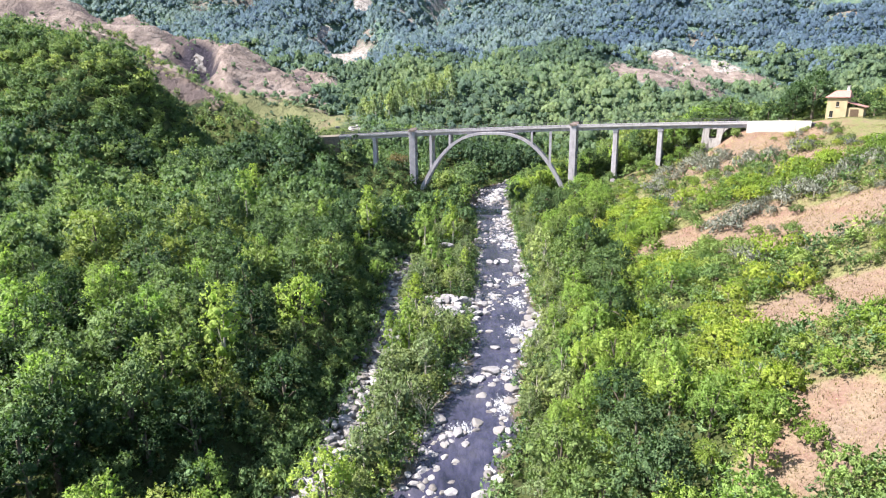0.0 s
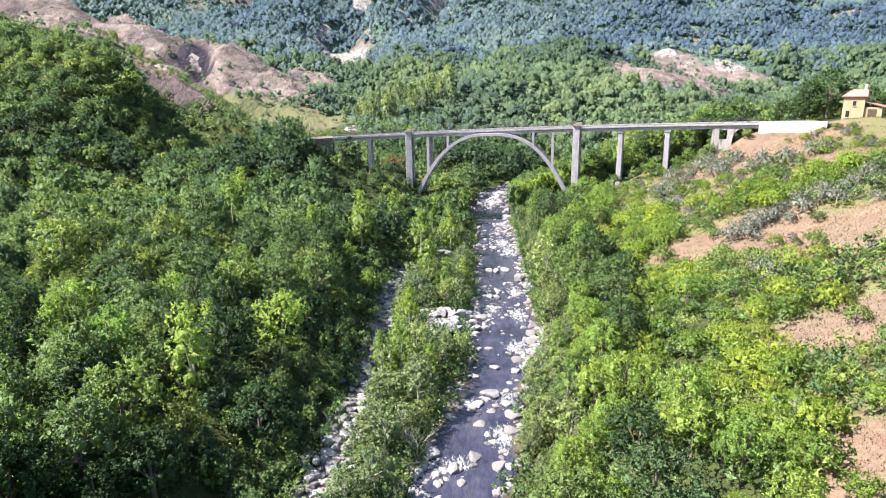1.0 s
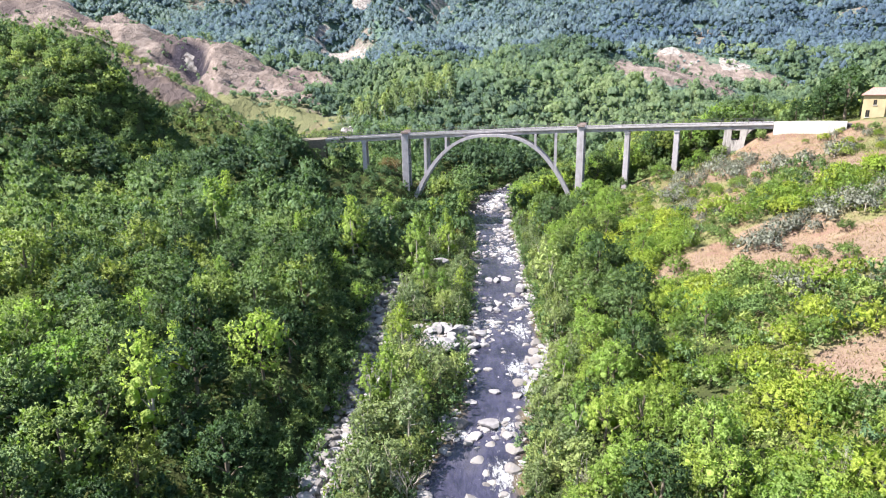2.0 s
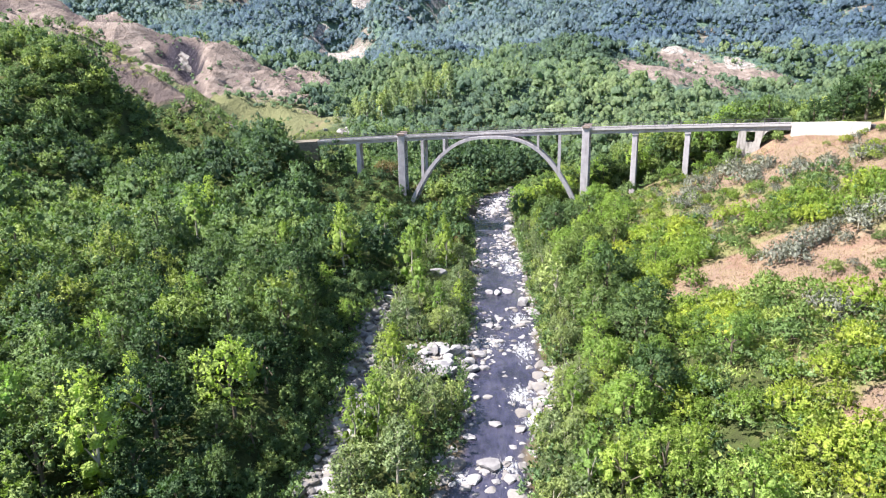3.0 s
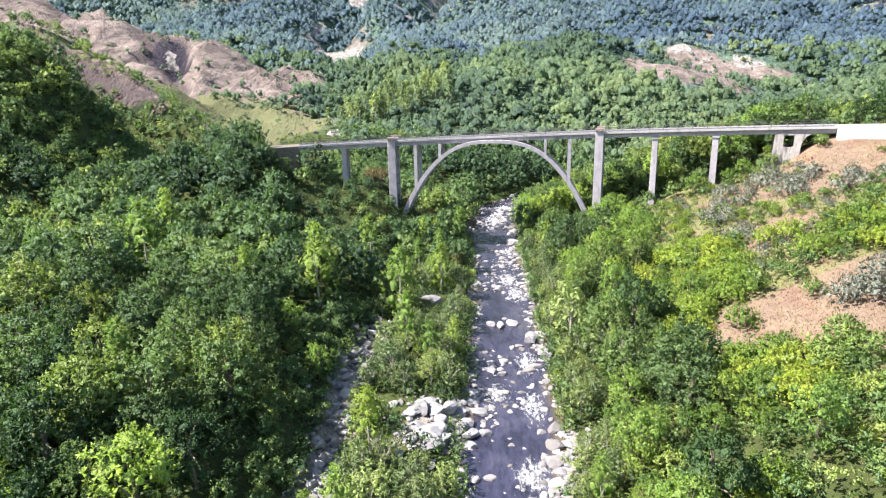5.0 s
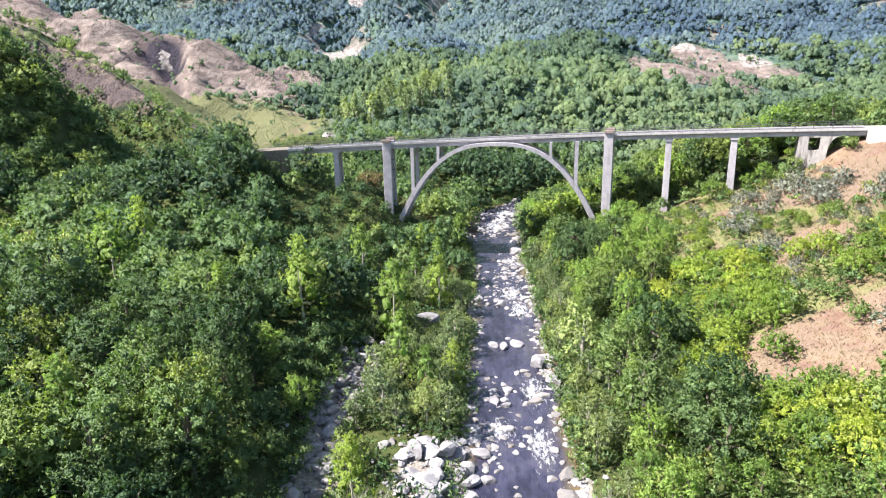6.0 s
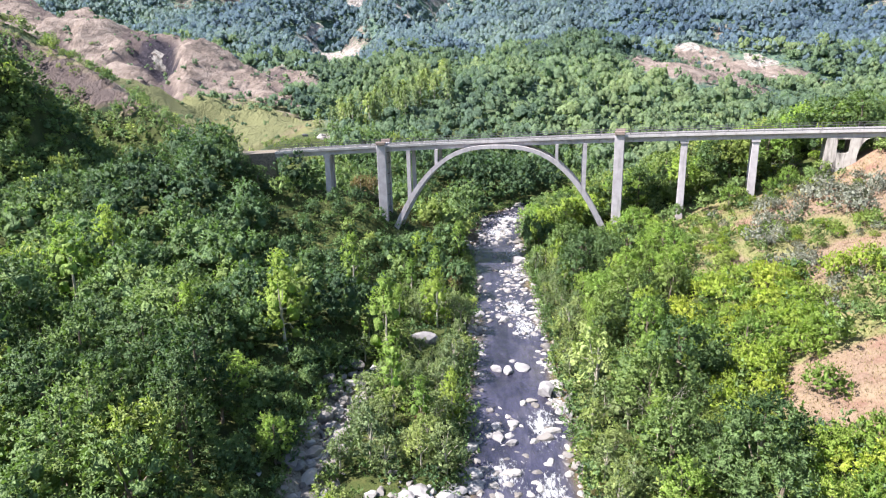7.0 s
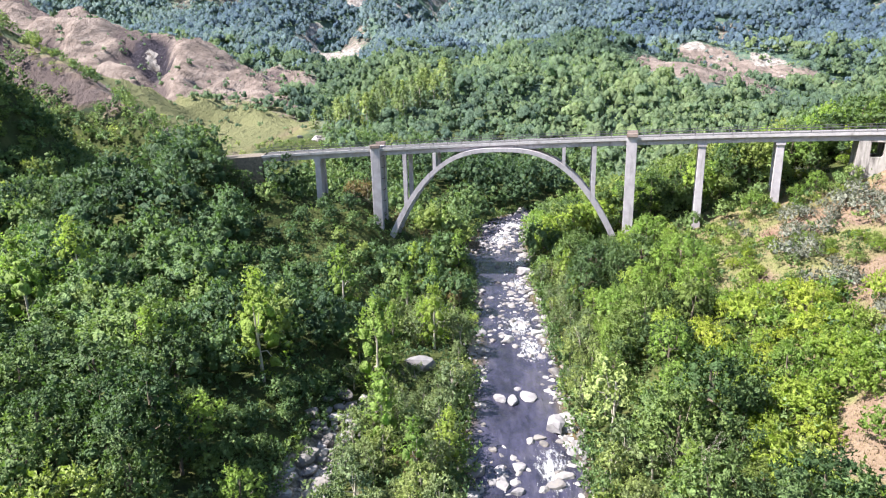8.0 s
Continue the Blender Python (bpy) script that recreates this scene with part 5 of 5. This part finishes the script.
woods("woodland", [t for t in rest if t[1] < 126], light_variants(900, 6, 7.0, 3.2, 22, 56, 0.33), WOODS_LEAF, "closed green broadleaf woodland on the terrace")
woods("slope_woodland", [t for t in rest if 126 <= t[1] < 186], light_variants(910, 6, 7.0, 3.2, 19, 32, 0.40), WOODS_LEAF, "green broadleaf woodland rising towards the bridge")
woods("hill_woodland", [t for t in rest if t[1] >= 186], light_variants(920, 6, 7.0, 3.2, 13, 16, 0.52), WOODS_LEAF, "green broadleaf woodland round the bridge and on the hill")
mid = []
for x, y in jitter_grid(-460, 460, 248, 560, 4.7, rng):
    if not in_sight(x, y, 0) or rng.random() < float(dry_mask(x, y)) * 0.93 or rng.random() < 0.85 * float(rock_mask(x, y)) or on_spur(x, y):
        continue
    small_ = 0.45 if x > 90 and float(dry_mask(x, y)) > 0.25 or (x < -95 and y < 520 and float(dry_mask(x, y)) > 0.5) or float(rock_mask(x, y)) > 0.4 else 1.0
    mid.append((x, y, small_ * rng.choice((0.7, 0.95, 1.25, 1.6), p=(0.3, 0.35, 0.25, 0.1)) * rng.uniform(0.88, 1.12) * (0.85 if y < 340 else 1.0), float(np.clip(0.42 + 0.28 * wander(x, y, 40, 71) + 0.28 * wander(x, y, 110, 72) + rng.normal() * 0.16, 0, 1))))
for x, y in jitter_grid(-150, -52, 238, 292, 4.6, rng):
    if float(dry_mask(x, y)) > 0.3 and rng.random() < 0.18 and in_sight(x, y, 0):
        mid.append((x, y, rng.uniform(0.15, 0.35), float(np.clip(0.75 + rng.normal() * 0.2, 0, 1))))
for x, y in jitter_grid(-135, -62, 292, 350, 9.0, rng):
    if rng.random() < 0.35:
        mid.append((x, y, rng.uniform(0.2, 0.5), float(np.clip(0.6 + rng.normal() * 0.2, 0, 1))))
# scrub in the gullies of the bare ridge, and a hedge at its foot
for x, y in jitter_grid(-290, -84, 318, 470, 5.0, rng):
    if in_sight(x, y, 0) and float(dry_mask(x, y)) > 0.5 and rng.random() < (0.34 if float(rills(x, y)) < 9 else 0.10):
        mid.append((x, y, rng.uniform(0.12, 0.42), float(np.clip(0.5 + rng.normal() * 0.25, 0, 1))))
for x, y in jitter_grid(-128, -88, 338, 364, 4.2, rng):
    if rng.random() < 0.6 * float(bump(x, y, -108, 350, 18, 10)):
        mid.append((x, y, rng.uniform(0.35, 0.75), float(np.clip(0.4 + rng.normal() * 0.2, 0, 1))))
# more trees take the haze-blued leaf colour with distance
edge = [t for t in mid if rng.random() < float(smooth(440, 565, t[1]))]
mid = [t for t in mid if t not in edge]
woods("hillside_woodland", mid, lump_variants(950, 8, 5.4, 3.3, 6, 8, 0.62), HAZED_FAR_LEAF, "green woods covering the valley sides beyond the bridge")
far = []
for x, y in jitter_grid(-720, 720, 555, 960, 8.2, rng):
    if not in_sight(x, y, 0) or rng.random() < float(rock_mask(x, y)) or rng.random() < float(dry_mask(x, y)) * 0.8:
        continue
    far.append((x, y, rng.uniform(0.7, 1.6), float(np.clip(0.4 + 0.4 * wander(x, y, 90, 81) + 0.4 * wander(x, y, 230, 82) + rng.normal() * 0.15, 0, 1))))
woods("mountain_woodland", far + [(x, y, s * 0.66, t) for x, y, s, t in edge], lump_variants(980, 6, 6.2, 4.8, 5, 4, 1.0), HAZE_BLUE_LEAF, "woods on the distant mountainside, leaf colour blued for haze")
# oaks that close round the bridge's wooded end
for k, (x, y, size) in enumerate(((-40.5, 167.5, 0.95), (-37.6, 168.2, 0.72), (-43.5, 169.5, 1.0))):
    set_plant(OAKS[k], x, y, size, 1.7 * k, "dense green broadleaf tree beside the bridge end", "tree", "woods on the terrace")


# low undergrowth that closes the gaps between the trees, and dry grass on the open slope
low = []
for x, y in jitter_grid(-48, 70, 26, 182, 2.4, rng):
    u = x - float(river_x(y))
    off = abs(u) - float(river_half(y))
    if not in_sight(x, y, 4) or off < 0.15 or abs(x + 4.3) < 2.0 and 129 < y < 134.5 or abs(x - channel_x(y)) < 1.9 and 40 < y < 126 or float(rock_mask(x, y)) > 0.6 or float(dry_patch(x, y)) > 0.35 and x > 0:
        continue
    if u > 28 and y > 112 and rng.random() < 0.35:
        continue
    low.append((x, y, rng.uniform(0.5, 1.1) * (1.3 if x > 10 and y < 130 else 1.0), float(np.clip(0.5 + 0.3 * wander(x, y, 9, 91) + rng.normal() * 0.2 + (0.2 if x > 0 else -0.1), 0, 1))))


def bush_variants(seed, count_, h, rad, n, per, size):
    res = []
    for i in range(count_):
        r = np.random.default_rng(seed + i)
        c, rr = bush_clumps(r, h, rad, n)
        res.append(cards(r, c, rr, per, size, 0, 0.7, -0.1, 1.2))
    return res


# bushes that hang over the water's edge
for y in np.arange(40, 232, 0.75):
    for sgn in (-1, 1):
        x = float(river_x(y)) + sgn * (float(river_half(y)) + rng.uniform(0.0, 1.1))
        if float(rock_mask(x, y)) < 0.75 and rng.random() < 0.8 and not (sgn < 0 and 184 < y < 196):
            low.append((x, y, rng.uniform(0.6, 1.3), float(np.clip(0.55 + rng.normal() * 0.22, 0, 1))))
for y in np.arange(40, 128, 0.9):
    for sgn in (-1, 1):
        x = float(channel_x(y)) + sgn * rng.uniform(1.5, 2.6)
        low.append((x, y, rng.uniform(0.5, 1.1), float(np.clip(0.5 + rng.normal() * 0.25, 0, 1))))
woods("undergrowth", low, bush_variants(990, 5, 2.0, 1.6, 6, 16, 0.33), WOODS_LEAF, "low green undergrowth between the trees")


def grass_tufts():
    r = np.random.default_rng(71)
    n = 150000
    k = 4
    x, y = r.uniform(24, 100, n), r.uniform(32, 172, n)
    keep = (np.abs(x) < 6 + 0.79 * y) & (x - river_x(y) > 18) & (np.abs(y - axis_y(x)) > 4) & (r.random(n) < 0.15 + 0.5 * dry_mask(x, y))
    x, y = x[keep], y[keep]
    n = len(x)
    p = np.repeat(np.stack([x, y, land(x, y)], 1), k, 0) + r.normal(size=(k * n, 3)) * np.array((0.16, 0.16, 0))
    a = r.uniform(0, 6.28, k * n)
    s = r.uniform(0.08, 0.24, k * n)[:, None]
    side = np.stack([np.cos(a), np.sin(a), 0 * a], 1) * s * 0.2
    tip = np.stack([r.normal(size=k * n) * 0.45, r.normal(size=k * n) * 0.45, np.ones(k * n)], 1) * s
    v = np.stack([p - side - np.array((0, 0, 0.06)), p + side - np.array((0, 0, 0.06)), p + tip], 1).reshape(-1, 3)
    lit = unit(np.repeat(tip * np.array((0.3, 0.3, 1)), 3, 0))
    me = crown_mesh("dry_grass", v, GRASS, lit)
    shade = np.clip(0.6 * dry_patch(x, y) + 0.3 + 0.25 * wander(x, y, 6, 72) + r.normal(size=n) * 0.12, 0, 1)
    give(me, "tint", np.repeat(shade, 3 * k))
    tagged(new("dry_grass", me), "tufts of dry straw-coloured grass on the slope", "grass", kind="stuff")


grass_tufts()


# ---- a ruined wall, bare branches ----
def build_ruin():
    ruin = thing("stone_wall_ruin", "small ruined stone wall on the stream bank by the bridge", "ruin", pose(2.6, 193.5, height(2.6, 193.5), rz=12))
    r = random.Random(5)
    for row in range(6):
        for i in range(4 - (row > 3)):
            bm = bmesh.new()
            w = 0.82
            x0, z0 = -1.7 + i * 0.86 + (row % 2) * 0.3, -0.6 + row * 0.58
            box(bm, x0, x0 + w, -0.5 + r.uniform(-0.06, 0.06), 0.5, z0, z0 + 0.55, 0.07)
            for v in bm.verts:
                v.co += Vector((r.uniform(-0.05, 0.05), r.uniform(-0.05, 0.05), r.uniform(-0.04, 0.04)))
            part("stone", bm, DARK_STONE, ruin)


def build_snag(x, y, h, seed):
    """A bare dead shrub: thin pale stems that fork."""
    r = random.Random(seed)
    bm = bmesh.new()

    def grow(p, d, length, thick, depth):
        q = p + d * length
        tube(bm, [p, p.lerp(q, 0.5) + Vector((r.uniform(-1, 1), r.uniform(-1, 1), 0)) * 0.05 * length, q], (thick, thick * 0.8, thick * 0.5), 4)
        if depth:
            for _ in range(3):
                e = (d + Vector((r.uniform(-1, 1), r.uniform(-1, 1), r.uniform(-0.2, 0.6))) * 0.6).normalized()
                grow(p.lerp(q, r.uniform(0.5, 1.0)), e, length * r.uniform(0.5, 0.75), thick * 0.55, depth - 1)

    for _ in range(5):
        grow(Vector((r.uniform(-0.3, 0.3), r.uniform(-0.3, 0.3), -0.2)), Vector((r.uniform(-0.4, 0.4), r.uniform(-0.4, 0.4), 1)).normalized(), h * 0.5, 0.04, 3)
    bmesh.ops.recalc_face_normals(bm, faces=bm.faces)
    me = bpy.data.meshes.new("dead_shrub")
    bm.to_mesh(me)
    bm.free()
    me.materials.append(PALE_BARK)
    ob = new("dead_shrub", me)
    ob.matrix_basis = pose(x, y, height(x, y))
    tagged(ob, "bare dead shrub with pale forked branches", "dead shrub", "dead shrubs")


build_ruin()
for i, (x, y, h) in enumerate(((19.4, 106.5, 7.5), (27.2, 52, 3.2), (11.4, 60.3, 4.0), (-6.0, 88.5, 5.0), (13.4, 90, 4.0), (-4.5, 62, 4.5))):
    build_snag(x, y, h, i)


# ---- boulders and gravel ----
def boulder_mesh(seed, sub=2):
    r = np.random.default_rng(seed)
    bm = bmesh.new()
    bmesh.ops.create_icosphere(bm, subdivisions=sub, radius=0.5)
    cuts = [(Vector(unit(r.normal(size=3))), r.uniform(0.25, 0.42)) for _ in range(11)]
    shape = Vector((r.uniform(0.9, 1.3), r.uniform(0.75, 1.0), r.uniform(0.5, 0.75)))
    for v in bm.verts:
        p = v.co
        for n, d in cuts:
            k = p.dot(n) - d
            if k > 0:
                p = p - n * k * 0.95
        p = p + p.normalized() * 0.05 * noise.noise(p * 4 + Vector((seed, 0, 0)))
        v.co = Vector((p.x * shape.x, p.y * shape.y, p.z * shape.z))
    me = bpy.data.meshes.new("boulder")
    bm.to_mesh(me)
    bm.free()
    me.materials.append(BOULDER)
    for p in me.polygons:
        p.use_smooth = False
    return me


ROCKS = [boulder_mesh(i) for i in range(8)]


def put_boulder(x, y, size, r, sink=0.1, label="pale limestone boulder in the stream", group="boulders in the stream"):
    i = int(r.integers(8))
    ob = new("boulder", ROCKS[i])
    base = max(height(x, y), float(water_z(y)) - 0.25)
    ob.matrix_basis = Matrix.Translation((x, y, base + size * (0.28 - sink))) @ Matrix.Rotation(r.uniform(0, 6.28), 4, "Z") @ Matrix.Rotation(r.uniform(-0.25, 0.25), 4, "X") @ Matrix.Diagonal((size, size, size, 1))
    return tagged(ob, label, "boulder", group)


r4 = np.random.default_rng(44)
for x, y, s in ((11.2, 121.8, 3.2), (3.4, 75.6, 2.9), (2.0, 73.2, 1.8), (5.6, 73.6, 1.7), (4.5, 83.4, 1.7), (6.2, 79.0, 1.0), (5.2, 112.2, 1.7), (3.6, 147, 2.6), (4.4, 141.5, 1.3),
                (1.6, 184, 3.6), (12.6, 175.5, 3.6), (14.2, 173.8, 2.6), (1.0, 103.0, 1.8), (3.0, 101.6, 2.4), (2.2, 106, 2.2), (3.8, 97.2, 1.6), (11.6, 92.5, 1.8), (12.2, 95, 1.6), (10.8, 90.6, 1.5),
                (12.8, 88.5, 1.2), (0.9, 90, 1.8), (2.6, 89.2, 1.3), (1.7, 80.8, 1.6), (-0.4, 76.5, 1.4), (-0.6, 60.5, 1.8), (-2.4, 59.5, 1.5), (7.2, 127.5, 2.0), (5.6, 127.9, 1.8), (8.9, 128.4, 2.2), (8.0, 130.5, 1.1),
                (5.8, 162, 1.3), (9.2, 158.5, 1.6)):
    put_boulder(x, y, s, r4)
put_boulder(-4.3, 132.6, 4.0, r4, 0.1, "large white flat boulder among the bank's shrubs")
for cx, cy, rx, ry, n, s in BARS:
    for _ in range(int(n * 0.95)):
        put_boulder(cx + r4.normal() * rx * 0.6, cy + r4.normal() * ry * 0.6, s * (0.45 + 1.35 * r4.random() ** 1.8), r4, label="pale limestone boulder on the stream's stony bar")
for y in np.arange(44, 124, 1.1):
    put_boulder(float(channel_x(y)) + r4.normal() * 1.1, y, r4.uniform(0.5, 1.9), r4, 0.0, label="grey boulder in the dry side channel", group="boulders in the dry channel")

small = []
for k in range(10):
    bm = bmesh.new()
    bmesh.ops.create_icosphere(bm, subdivisions=1 if k < 5 else 2, radius=0.5)
    q = np.array([v.co[:] for v in bm.verts]) * r4.uniform(0.92, 1.1, (len(bm.verts), 1))
    for _ in range(8):
        face = unit(r4.normal(size=3))
        q = q - np.maximum(q @ face - r4.uniform(0.2, 0.36), 0)[:, None] * face * 0.9
    q = q * np.array((1.35, 1.05, 0.9))
    small.append((q, np.array([[v.index for v in f.verts] for f in bm.faces])))
    bm.free()
vs, fs, base = [], [], 0


def pebble(x, y, s, rise=0.1):
    global base
    q, f = small[int(r4.integers(5)) + (5 if s > 0.7 else 0)]
    a = r4.uniform(0, 6.28)
    rot = np.array(((math.cos(a), -math.sin(a), 0), (math.sin(a), math.cos(a), 0), (0, 0, 1)))
    z = max(height(x, y), float(water_z(y)) - 0.2)
    vs.append(q @ rot.T * s + np.array((x, y, z + rise * s)))
    fs.append(f + base)
    base += len(q)


for cx, cy, rx, ry, n, s in BARS:
    for _ in range(n * 5):
        pebble(cx + r4.normal() * rx * 0.8, cy + r4.normal() * ry * 0.8, r4.choice((0.35, 0.6, 0.95), p=(0.5, 0.35, 0.15)) * r4.uniform(0.8, 1.2))
for y in np.arange(42, 126, 0.09):
    pebble(float(channel_x(y)) + r4.normal() * 1.2, y, r4.choice((0.4, 0.75, 1.1, 1.6), p=(0.4, 0.33, 0.2, 0.07)) * r4.uniform(0.8, 1.2), 0.3)
for y in np.arange(40, 226, 0.3):
    sgn = -1 if r4.random() < 0.5 else 1
    pebble(float(river_x(y)) + sgn * (float(river_half(y)) + r4.normal() * 0.7 + 0.4), y, r4.uniform(0.2, 0.7))
# stones in the rapids and along the water's edge
for fx, fy, rx, ry in RAPIDS:
    for _ in range(16):
        x, y = fx + r4.normal() * rx * 0.9, fy + r4.normal() * ry * 0.9
        if abs(x - float(river_x(y))) < float(river_half(y)) + 0.8:
            pebble(x, y, r4.choice((0.5, 0.8, 1.2, 1.7), p=(0.35, 0.35, 0.2, 0.1)) * r4.uniform(0.8, 1.2), 0.05)
for y in np.arange(44, 232, 0.42):
    sgn = -1 if r4.random() < 0.5 else 1
    pebble(float(river_x(y)) + sgn * (float(river_half(y)) - abs(r4.normal()) * 0.9), y, r4.choice((0.45, 0.8, 1.2, 1.8), p=(0.4, 0.32, 0.2, 0.08)) * r4.uniform(0.8, 1.2), 0.1)
for _ in range(90):
    y = r4.uniform(188, 232)
    pebble(float(river_x(y)) + r4.normal() * 3.6, y, r4.uniform(0.4, 1.5), 0.05)
for _ in range(60):
    pebble(-44 + r4.normal() * 4.5, 276 + r4.normal() * 3, r4.uniform(0.8, 2.6))
gravel = new("gravel", mesh_from("gravel", np.concatenate(vs), 3, np.concatenate(fs), (GRAVEL,), False))
tagged(gravel, "pale river stones along the banks and bars", "gravel", kind="stuff")
